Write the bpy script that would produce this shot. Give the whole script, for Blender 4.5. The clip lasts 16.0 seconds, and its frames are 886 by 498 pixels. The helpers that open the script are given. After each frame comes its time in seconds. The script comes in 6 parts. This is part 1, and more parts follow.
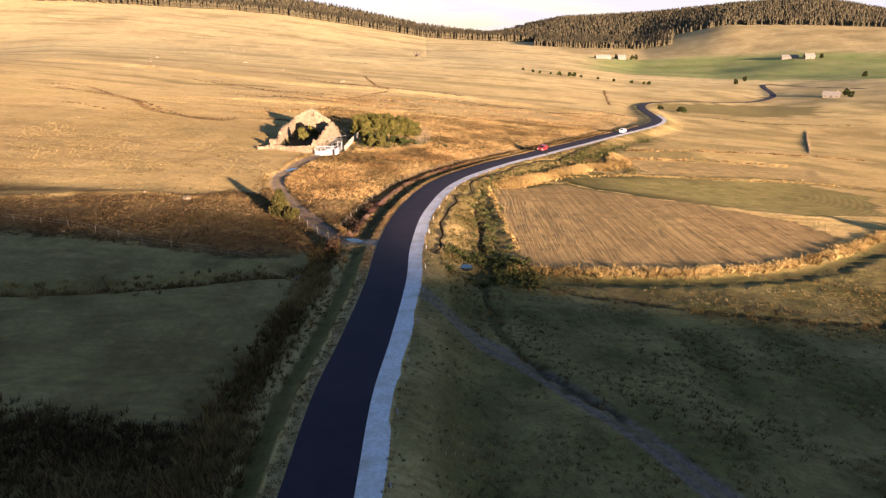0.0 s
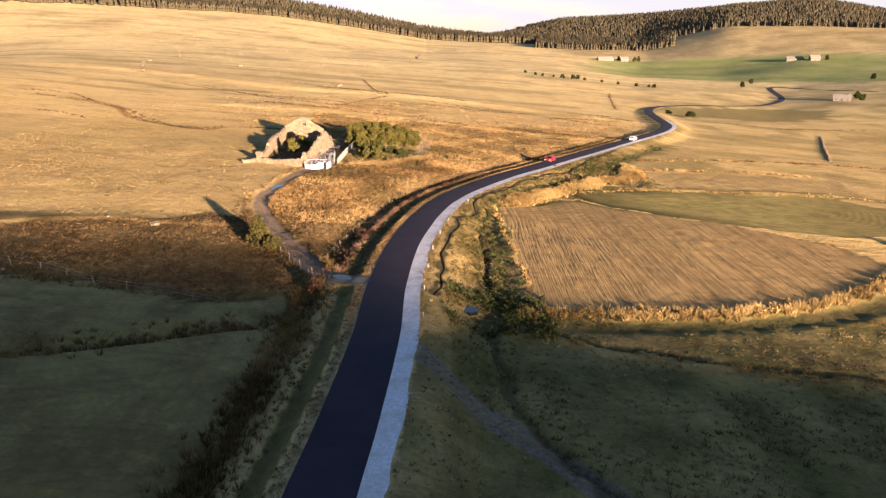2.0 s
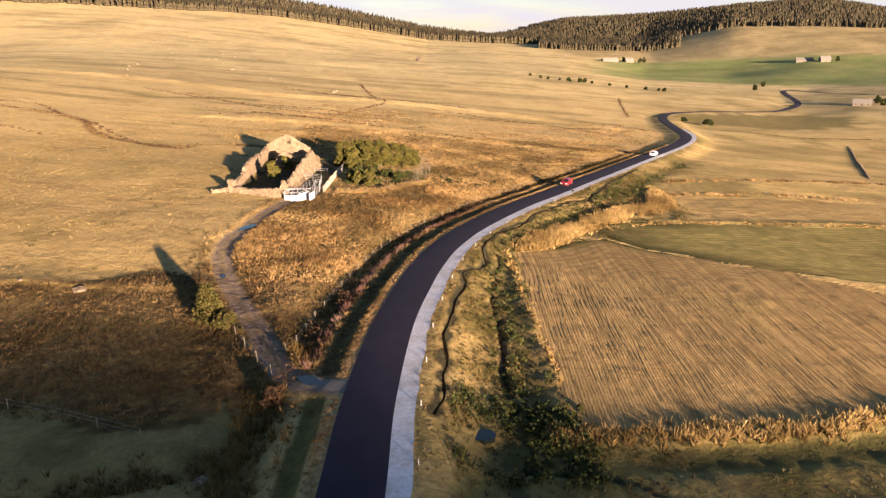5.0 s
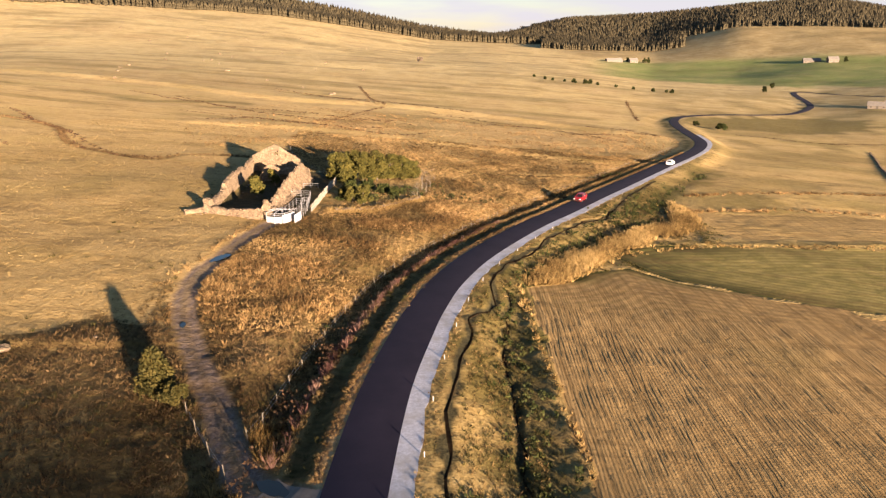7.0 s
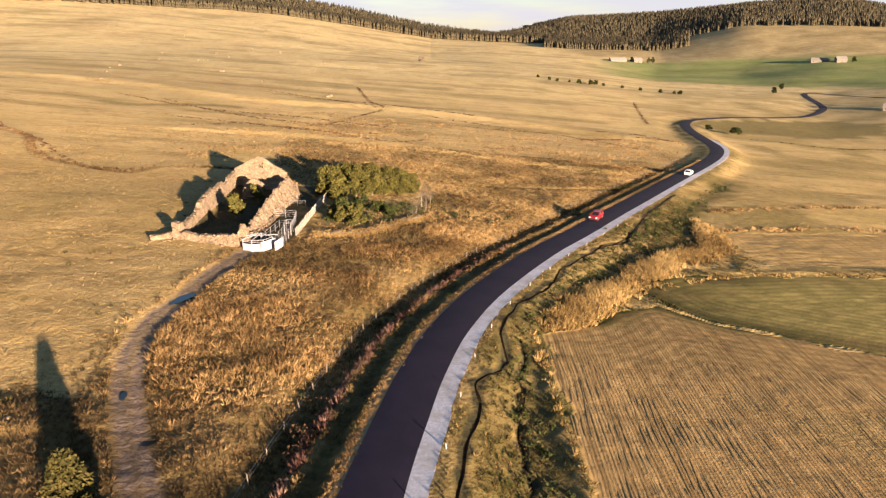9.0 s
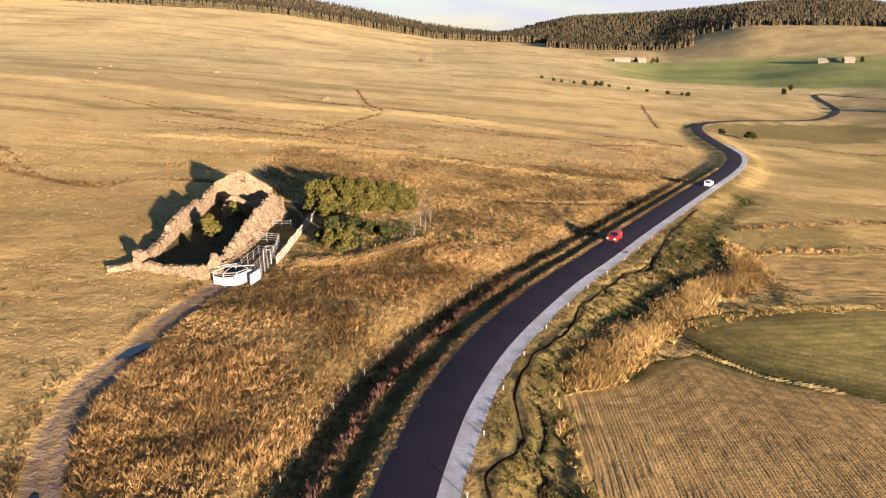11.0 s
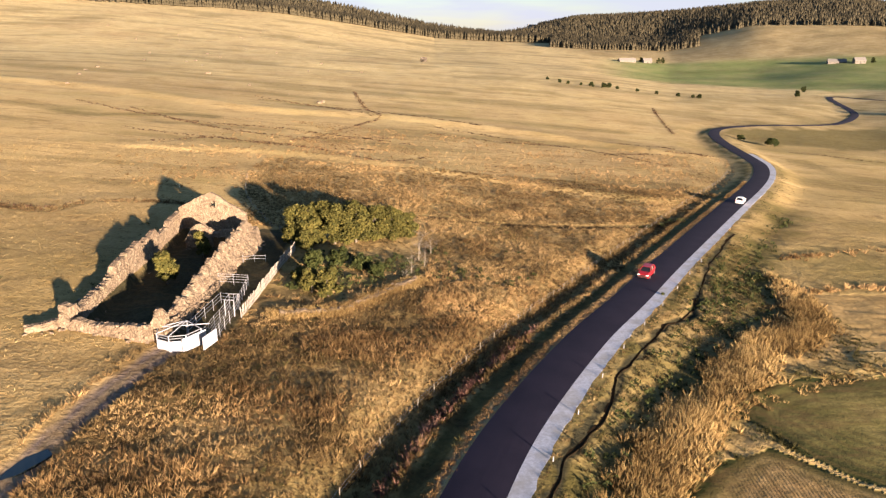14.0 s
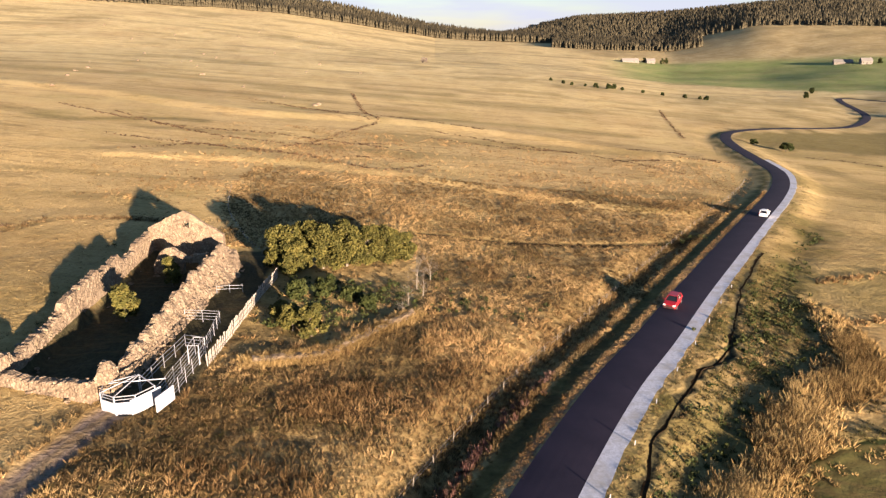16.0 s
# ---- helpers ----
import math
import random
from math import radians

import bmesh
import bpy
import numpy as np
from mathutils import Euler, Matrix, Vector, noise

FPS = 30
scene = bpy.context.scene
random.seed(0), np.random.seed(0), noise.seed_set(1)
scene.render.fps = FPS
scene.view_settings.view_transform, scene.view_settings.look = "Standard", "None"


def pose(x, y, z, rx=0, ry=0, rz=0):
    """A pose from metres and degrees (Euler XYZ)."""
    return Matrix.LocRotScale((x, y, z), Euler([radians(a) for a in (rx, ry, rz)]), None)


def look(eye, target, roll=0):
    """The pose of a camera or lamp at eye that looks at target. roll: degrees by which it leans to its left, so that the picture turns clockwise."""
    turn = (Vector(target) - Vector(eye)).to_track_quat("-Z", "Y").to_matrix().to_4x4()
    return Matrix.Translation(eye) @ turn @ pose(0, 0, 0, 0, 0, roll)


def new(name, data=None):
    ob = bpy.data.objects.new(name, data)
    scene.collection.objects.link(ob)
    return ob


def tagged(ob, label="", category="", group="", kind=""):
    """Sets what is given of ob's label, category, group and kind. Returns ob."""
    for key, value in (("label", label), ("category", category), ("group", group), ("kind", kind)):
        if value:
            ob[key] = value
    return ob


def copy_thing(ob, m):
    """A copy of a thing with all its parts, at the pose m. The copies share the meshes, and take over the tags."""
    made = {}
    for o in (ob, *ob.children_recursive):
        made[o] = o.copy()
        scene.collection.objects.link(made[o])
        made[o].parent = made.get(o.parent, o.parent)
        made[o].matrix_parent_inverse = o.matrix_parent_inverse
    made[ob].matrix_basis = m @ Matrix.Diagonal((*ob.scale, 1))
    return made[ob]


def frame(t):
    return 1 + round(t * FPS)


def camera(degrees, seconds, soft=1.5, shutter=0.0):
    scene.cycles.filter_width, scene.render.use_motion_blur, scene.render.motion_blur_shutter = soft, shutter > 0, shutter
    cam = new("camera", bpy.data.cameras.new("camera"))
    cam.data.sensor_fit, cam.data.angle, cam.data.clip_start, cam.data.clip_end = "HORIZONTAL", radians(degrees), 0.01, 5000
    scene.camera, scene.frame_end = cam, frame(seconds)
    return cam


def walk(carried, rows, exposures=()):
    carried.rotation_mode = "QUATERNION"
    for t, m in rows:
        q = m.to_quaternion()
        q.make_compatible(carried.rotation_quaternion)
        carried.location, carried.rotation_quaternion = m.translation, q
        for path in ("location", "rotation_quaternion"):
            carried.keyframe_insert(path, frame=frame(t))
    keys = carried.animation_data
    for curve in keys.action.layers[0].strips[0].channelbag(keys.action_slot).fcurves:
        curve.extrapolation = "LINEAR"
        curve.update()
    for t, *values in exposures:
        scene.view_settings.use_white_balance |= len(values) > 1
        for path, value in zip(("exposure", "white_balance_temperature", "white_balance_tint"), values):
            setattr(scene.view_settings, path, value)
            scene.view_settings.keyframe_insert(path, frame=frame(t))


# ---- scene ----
EXPOSURE, HILL_H = 2.45, 50.1
cam = camera(66.0, 16.0, soft=1.3)
# seconds, eye x y z in metres, then heading, tilt and lean in degrees
PATH = [
    (0, 0.14, 0.11, 36.23, -2.408, -17.959, -0.007),
    (0.5, 0.27, 3.04, 36.27, -2.386, -17.900, -0.039),
    (1, 0.41, 6.20, 36.34, -2.373, -17.856, -0.066),
    (1.5, 0.54, 9.69, 36.41, -2.353, -17.834, -0.080),
    (2, 0.67, 13.41, 36.50, -2.339, -17.833, -0.084),
    (2.5, 0.79, 17.15, 36.73, -2.330, -17.841, -0.084),
    (3, 0.93, 20.93, 37.09, -2.308, -17.846, -0.086),
    (3.5, 1.09, 24.65, 37.42, -2.273, -17.856, -0.089),
    (4, 1.20, 28.40, 37.69, -2.251, -17.861, -0.098),
    (6.5, 1.78, 47.08, 38.08, -2.131, -17.879, -0.083),
    (7, 1.89, 50.68, 38.15, -2.091, -17.897, -0.060),
    (7.5, 1.99, 54.32, 38.24, -2.050, -17.921, -0.032),
    (8, 2.13, 57.97, 38.32, -2.024, -17.947, -0.014),
    (8.5, 2.27, 61.64, 38.37, -1.997, -17.975, -0.006),
    (9, 2.41, 65.23, 38.40, -1.973, -17.988, -0.003),
    (11.5, 2.93, 82.21, 38.39, -1.831, -18.017, 0.040),
    (12, 3.01, 85.37, 38.37, -1.800, -18.024, 0.056),
    (12.5, 3.09, 88.41, 38.34, -1.784, -18.031, 0.067),
    (13, 3.19, 91.39, 38.34, -1.761, -18.039, 0.078),
    (13.5, 3.27, 94.31, 38.37, -1.728, -18.042, 0.091),
    (14, 3.33, 97.17, 38.35, -1.713, -18.047, 0.092),
    (14.5, 3.38, 100.09, 38.34, -1.710, -18.056, 0.084),
    (15, 3.45, 103.03, 38.29, -1.692, -18.059, 0.087),
    (15.5, 3.54, 105.93, 38.24, -1.669, -18.054, 0.103),
    (16, 3.65, 108.86, 38.20, -1.645, -18.046, 0.119),
]
walk(cam, [(t, pose(x, y, z, 90 + tilt, 0, yaw) @ pose(0, 0, 0, 0, 0, lean)) for t, x, y, z, yaw, tilt, lean in PATH],
     exposures=[(0.0, EXPOSURE + 0.22, 6560, 20), (4.0, EXPOSURE + 0.1, 6650, 18), (8.0, EXPOSURE - 0.03, 6580, 15), (12.0, EXPOSURE - 0.03, 6100, 13), (16.0, EXPOSURE - 0.03, 5950, 13)])

# ---- light ----
SUN_EL, SUN_AZ = 6.5, 149.5          # degrees; azimuth clockwise from +y
world = bpy.data.worlds.new("evening_sky")
scene.world = world
world.use_nodes = True
wn = world.node_tree
sky = wn.nodes.new("ShaderNodeTexSky")
sky.sky_type = "NISHITA"
sky.sun_disc = False
sky.sun_elevation, sky.sun_rotation = radians(SUN_EL), radians(SUN_AZ)
sky.altitude, sky.air_density, sky.dust_density, sky.ozone_density = 1200, 1.0, 0.5, 2.0
# pale evening haze and thin cloud that thickens towards the horizon, all the way round
geo = wn.nodes.new("ShaderNodeTexCoord")
split = wn.nodes.new("ShaderNodeSeparateXYZ")
wn.links.new(geo.outputs["Generated"], split.inputs[0])
low = wn.nodes.new("ShaderNodeMapRange")
low.interpolation_type = "SMOOTHSTEP"
for slot, value in zip(("From Min", "From Max", "To Min", "To Max"), (0.0, 0.30, 0.9, 0.0)):
    low.inputs[slot].default_value = value
wn.links.new(split.outputs[2], low.inputs["Value"])
stretch = wn.nodes.new("ShaderNodeMapping")
stretch.inputs["Scale"].default_value = (2.0, 2.0, 14.0)
wn.links.new(geo.outputs["Generated"], stretch.inputs[0])
cloud = wn.nodes.new("ShaderNodeTexNoise")
cloud.inputs["Scale"].default_value, cloud.inputs["Detail"].default_value = 2.2, 5.0
wn.links.new(stretch.outputs[0], cloud.inputs["Vector"])
amount = wn.nodes.new("ShaderNodeMapRange")
for slot, value in zip(("From Min", "From Max", "To Min", "To Max"), (0.38, 0.56, 0.45, 1.0)):
    amount.inputs[slot].default_value = value
wn.links.new(cloud.outputs["Fac"], amount.inputs["Value"])
both = wn.nodes.new("ShaderNodeMath")
both.operation = "MULTIPLY"
wn.links.new(low.outputs[0], both.inputs[0])
wn.links.new(amount.outputs[0], both.inputs[1])
haze = wn.nodes.new("ShaderNodeMix")
haze.data_type = "RGBA"
haze.inputs[7].default_value = (3.3, 3.25, 3.65, 1)
wn.links.new(both.outputs[0], haze.inputs[0])
wn.links.new(sky.outputs[0], haze.inputs[6])
wn.links.new(haze.outputs[2], wn.nodes["Background"].inputs[0])
wn.nodes["Background"].inputs[1].default_value = 0.044
sun = new("sun", bpy.data.lights.new("sun", "SUN"))
sun.data.energy, sun.data.angle, sun.data.color = 5.0, radians(1.1), (1.0, 0.755, 0.515)
sd = Vector((math.sin(radians(SUN_AZ)) * math.cos(radians(SUN_EL)), math.cos(radians(SUN_AZ)) * math.cos(radians(SUN_EL)), math.sin(radians(SUN_EL))))
sun.matrix_world = look(sd * 500, (0, 0, 0))

# ---- shape of the land ----
# heights of the far slopes at four distances, by compass bearing from the middle of the flight
BEARING = [-38.5, -28.9, -22.6, -16.8, -10.6, -4.4, 1.0, 6.0, 11.9, 18.5, 24.6, 30.2, 35.3, 44.0]
FAR_650 = [12.8, 22.1, 21.1, 17.9, 13.8, 9.3, 5.5, 3.0, -1.6, -9.4, -12.9, -15.6, -12.0, -6.5]
FAR_1000 = [33.7, 44.5, 44.8, 36.4, 26.0, 13.6, 3.4, -0.5, -7.7, -20.0, -20.8, -11.4, -9.6, -7.4]
FAR_1600 = [121.3, 116.2, 91.9, 76.0, 63.1, 39.7, 15.4, 8.1, 3.5, 6.5, 42.1, 41.8, 36.4, 29.1]
FAR_2400 = [275.0, 255.0, 208.0, 170.0, 132.0, 88.0, 40.0, 12.0, 62.0, 74.0, 98.0, 112.0, 72.0, 24.6]


def value_noise(x, y, seed=0):
    """Smooth noise from 0 to 1 on a unit lattice, for arrays."""
    x, y = np.asarray(x, float), np.asarray(y, float)
    xi, yi = np.floor(x).astype(np.int64), np.floor(y).astype(np.int64)
    fx, fy = x - xi, y - yi
    fx, fy = fx * fx * (3 - 2 * fx), fy * fy * (3 - 2 * fy)

    def lattice(a, b):
        h = (a * 374761393 + b * 668265263 + seed * 1442695041) & 0x7FFFFFFF
        h = ((h ^ (h >> 13)) * 1274126177) & 0x7FFFFFFF
        return ((h ^ (h >> 16)) & 0xFFFF) / 65535.0

    return (lattice(xi, yi) * (1 - fx) + lattice(xi + 1, yi) * fx) * (1 - fy) + (lattice(xi, yi + 1) * (1 - fx) + lattice(xi + 1, yi + 1) * fx) * fy


def smooth(a, b, v):
    t = np.clip((v - a) / (b - a), 0, 1)
    return t * t * (3 - 2 * t)


def plane_height(x, y):
    return 7.5 - 0.087 * x - 0.0083 * y


def far_land(x, y):
    """The open valley side: a tilted plane near by, passing into the far slopes."""
    x, y = np.asarray(x, float), np.asarray(y, float)
    dx, dy = x - 1.8, y - 50.7
    dist = np.hypot(dx, dy)
    bearing = np.clip(np.degrees(np.arctan2(dx, dy)), BEARING[0], BEARING[-1])
    knots = np.array([200.0, 350, 650, 1000, 1600, 2400, 3600])
    ux, uy = dx / np.maximum(dist, 1), dy / np.maximum(dist, 1)
    rings = [plane_height(1.8 + ux * r, 50.7 + uy * r) for r in (200.0, 350.0)]
    rings += [np.interp(bearing, BEARING, ring) for ring in (FAR_650, FAR_1000, FAR_1600, FAR_2400)]
    rings.append(rings[-1] - 40)
    h = np.stack(rings, 0)
    slope = np.diff(h, axis=0) / np.diff(knots).reshape(-1, *[1] * x.ndim)
    both = slope[1:] * slope[:-1]
    total = slope[1:] + slope[:-1]
    mid = np.where(both > 0, 2 * both / np.where(np.abs(total) < 1e-9, 1e-9, total), 0)
    m = np.concatenate([slope[:1], mid, slope[-1:]], 0)
    dc = np.clip(dist, 200, 3600)
    j = np.clip(np.searchsorted(knots, dc) - 1, 0, 5)
    step = knots[j + 1] - knots[j]
    t = (dc - knots[j]) / step

    def pick(a, k):
        return np.take_along_axis(a, k[None], 0)[0]

    f = (1 + 2 * t) * (1 - t) ** 2 * pick(h, j) + t * (1 - t) ** 2 * step * pick(m, j)
    f = f + t * t * (3 - 2 * t) * pick(h, j + 1) + t * t * (t - 1) * step * pick(m, j + 1)
    f = np.where(dist < 200, plane_height(x, y), f)
    # the hill behind the flight, towards the sun, that keeps the foreground in shade
    back = 0.511 * (x + 20) - 0.860 * (y - 75)
    lateral = 0.860 * (x + 20) + 0.511 * (y - 75)
    crest = HILL_H + np.interp(lateral, [-70, -22, 0, 10, 20, 30, 45, 70], [12.4, 5.1, 2.8, 1.9, 0.5, -1.7, -4.2, -7.2])
    return f + crest * smooth(120, 330, back) * (1 - 0.6 * smooth(420, 900, back))


def curve_through(points, step=1.5):
    """A smooth line (Catmull-Rom) through points of the plan, in even steps."""
    p = np.array(points, float)
    p = np.vstack([2 * p[0] - p[1], p, 2 * p[-1] - p[-2]])
    out = []
    for a, b, c, d in zip(p[:-3], p[1:-2], p[2:-1], p[3:]):
        for t in np.linspace(0, 1, max(2, int(np.linalg.norm(c - b) / step) + 1))[:-1]:
            out.append(0.5 * (2 * b + (c - a) * t + (2 * a - 5 * b + 4 * c - d) * t * t + (3 * b - a - 3 * c + d) * t ** 3))
    out.append(p[-2])
    return np.array(out)


def near_line(x, y, line, reach):
    """For points of the plan: distance to a line (signed, + to its right), and the index along it; 1e9 beyond reach."""
    shape = np.shape(x)
    px, py = np.ravel(x), np.ravel(y)
    d, s = np.full(px.shape, 1e9), np.zeros(px.shape)
    lo, hi = line.min(0) - reach, line.max(0) + reach
    sel = np.where((px > lo[0]) & (px < hi[0]) & (py > lo[1]) & (py < hi[1]))[0]
    seg_a, seg_b = line[:-1], line[1:]
    if len(line) > 24 and len(sel):
        few = np.vstack([line[::6], line[-1:]])
        limit = (reach + np.linalg.norm(np.diff(few, axis=0), axis=1).max()) ** 2
        best = np.full(len(sel), 1e18)
        for qx, qy in few:
            best = np.minimum(best, (px[sel] - qx) ** 2 + (py[sel] - qy) ** 2)
        sel = sel[best < limit]
    for chunk in np.array_split(sel, max(1, len(sel) * len(line) // 4000000 + 1)):
        if len(chunk) == 0:
            continue
        ax, ay = px[chunk][:, None] - seg_a[:, 0], py[chunk][:, None] - seg_a[:, 1]
        bx, by = (seg_b - seg_a).T
        t = np.clip((ax * bx + ay * by) / (bx * bx + by * by + 1e-9), 0, 1)
        ex, ey = ax - t * bx, ay - t * by
        dd = ex * ex + ey * ey
        k = dd.argmin(1)
        r = np.arange(len(chunk))
        side = np.where(bx[k] * ey[r, k] - by[k] * ex[r, k] > 0, -1.0, 1.0)
        dist = np.sqrt(dd[r, k])
        d[chunk] = np.where(dist < reach, dist * side, 1e9)
        s[chunk] = k + t[r, k]
    return d.reshape(shape), s.reshape(shape)


ROAD_PLAN = [(-9.6, -110), (-8.6, -60), (-7.4, -20), (-6.6, 8), (-6.2, 22), (-5.8, 34), (-5.4, 46), (-4.3, 57), (-3.1, 72), (-2.7, 86), (-1.2, 103), (1.0, 115.8), (2.8, 124.3), (5.8, 134.8), (11.6, 148.7),
             (21.7, 166.8), (31, 181), (44.4, 202), (69, 239), (89.8, 270), (103, 292), (111.5, 311), (116, 329), (119.5, 347), (124.6, 371.5), (131.3, 394),
             (143, 416), (160.3, 432), (182, 445), (207, 456), (233, 473), (257, 499), (280, 531), (296, 565), (309, 600), (322, 632), (333, 646), (346, 641), (352, 610), (372, 560)]
ROAD = curve_through(ROAD_PLAN, 1.2)
ROAD_Z = far_land(ROAD[:, 0], ROAD[:, 1]) + np.interp(ROAD[:, 1], [0, 42, 70, 91, 150, 210, 310, 350, 420], [2.2, 2.2, 2.1, 1.5, 0.5, 0.4, 1.4, 1.1, 0.25])
ROAD_HALF, ROAD_EAST, VERGE = 2.4, 2.12, 1.68      # paved to the west, to the east, and the pale strip beyond
TRACK_W = curve_through([(-4.5, 88.5), (-8.9, 89.8), (-11.4, 93), (-15.2, 101.8), (-19.2, 109.6), (-23.6, 119.7), (-25.8, 127.9), (-26.2, 133), (-25.4, 139.3), (-24.4, 147), (-23, 154.6), (-21.5, 160)])
TRACK_E = curve_through([(-1.0, 71.5), (0.9, 68.0), (3.2, 65.3), (6, 62.4), (8.9, 59.1), (11.5, 55.8), (15.1, 50.7), (18.3, 45.5), (21, 39.6), (26, 31), (31, 23)])
STREAM = curve_through([(88, 247), (78, 232), (66, 215), (58.5, 203.7), (54.2, 195), (52.9, 186), (47.5, 177.5), (38.5, 170), (31, 161), (24.5, 154), (18.5, 145), (14.2, 134), (12.4, 122), (12.4, 112), (12.2, 101), (12.0, 92), (10, 85), (7, 80)])
RUT_A = curve_through([(2.5, 84), (3.6, 91.3), (4.6, 103.9), (6.7, 115.6), (7.4, 121.5), (10.6, 127.1), (12.0, 137), (16, 145.5), (19.7, 151.5), (21.7, 155.2), (23.6, 159.4), (26.5, 163.4), (29.5, 168), (33, 172.8), (38.4, 178.6), (48, 197), (62, 219.5)])
RUT_B = curve_through([(9.7, 88), (9.7, 91.8), (10.6, 104.6), (10.6, 116.2), (12.0, 124), (13.4, 133.4)])
WATER = curve_through([(6.5, 82), (12, 81.2), (18.9, 82.0), (26.4, 83.1), (34.6, 84.4), (43.2, 86.5), (53.4, 90.6), (63.5, 96.4), (80, 108.8), (96, 122)])
GULLY_E = curve_through([(8.6, 82), (8.2, 77), (8.3, 72.6), (9.0, 64.3), (10.4, 59.8), (11.9, 56.2), (13.6, 53.6), (17, 49)])
RUT_C = curve_through([(9, 80.2), (16, 79.6), (19.6, 77.9), (24.8, 76.8), (31.4, 75.4), (38.4, 74.0), (48.3, 73.6), (62, 74.5), (80, 78)])
FIELD = [(15.6, 136), (23, 139.6), (28.4, 144.9), (33, 147.5), (38.5, 143.5), (48, 139), (60, 135), (74, 126), (77, 115), (65.6, 103), (55.8, 96.2), (45, 91), (36.4, 89.3), (27.6, 87.2), (19.7, 86.2), (14.5, 87.4), (15.0, 107.3), (15.7, 121)]
MEADOW = [(33, 154.6), (40, 160), (49, 162), (65, 166), (82, 168), (100, 172), (112, 160), (100, 138), (79, 131), (62, 135.2), (48, 140), (38, 145)]
UPPER = curve_through([(15.6, 137), (22.7, 144.5), (33.5, 154.5), (49.3, 163), (65.4, 167), (81.3, 170), (100.9, 174), (115, 172), (135, 165)])
GULLY_W = curve_through([(3, 217.4), (12.9, 216.7), (27.5, 218.2), (41.2, 221.8), (55, 229.5)])
HEDGE_1 = curve_through([(54.5, 187.4), (59.2, 190.5), (71.5, 194.5), (91, 200), (115, 203)])
HEDGE_2 = curve_through([(66, 208), (87.6, 217), (108, 223.5), (131, 230), (160, 236)])
HEDGE_W = curve_through([(-60, 64), (-42.4, 67.1), (-37.5, 68.4), (-29.9, 71.1), (-21.9, 75.4), (-13.4, 79.1)])
BANK_W = curve_through([(-90, 95), (-62, 102.4), (-52, 107.7), (-44.3, 110.2), (-36.2, 110.5), (-27, 112)])
STEP_W = curve_through([(-113, 245.5), (-93, 235), (-80, 214), (-66, 206), (-56.7, 204), (-52.6, 211), (-45.2, 213.6), (-38, 214)])
STEP_N = curve_through([(-60, 262), (-30, 268), (0, 262), (30, 252), (62, 248), (92, 262)])
STEP_M = curve_through([(-190, 380), (-120, 372), (-60, 350), (-13, 359), (30, 352), (80, 330)])


BROWN = [(-95, 92), (-62, 103), (-44, 110), (-36, 112), (-31, 117.5), (-25.5, 118), (-20, 104), (-12, 92), (-20, 82), (-40, 85), (-60, 86), (-95, 84)]

RUIN_FLOOR = [(-32.6, 163.2), (-24.2, 161.4), (-23.8, 199.2), (-33.6, 199.6)]
FIELD_UP = [(59, 202), (56.5, 192), (52.5, 183), (42, 168.5), (56, 170.5), (82, 173.5), (115, 178), (118, 200), (92, 197), (72, 192.5), (62, 190)]


def inside(x, y, poly):
    """Whether points of the plan lie in a polygon."""
    x, y = np.asarray(x, float), np.asarray(y, float)
    hit = np.zeros(x.shape, bool)
    for (ax, ay), (bx, by) in zip(poly, poly[1:] + poly[:1]):
        if ay != by:
            hit ^= ((ay > y) != (by > y)) & (x < (bx - ax) * (y - ay) / (by - ay) + ax)
    return hit


def dip(d, half, depth):
    return -depth * np.clip(1 - (np.abs(d) / half) ** 2, 0, 1) ** 1.3


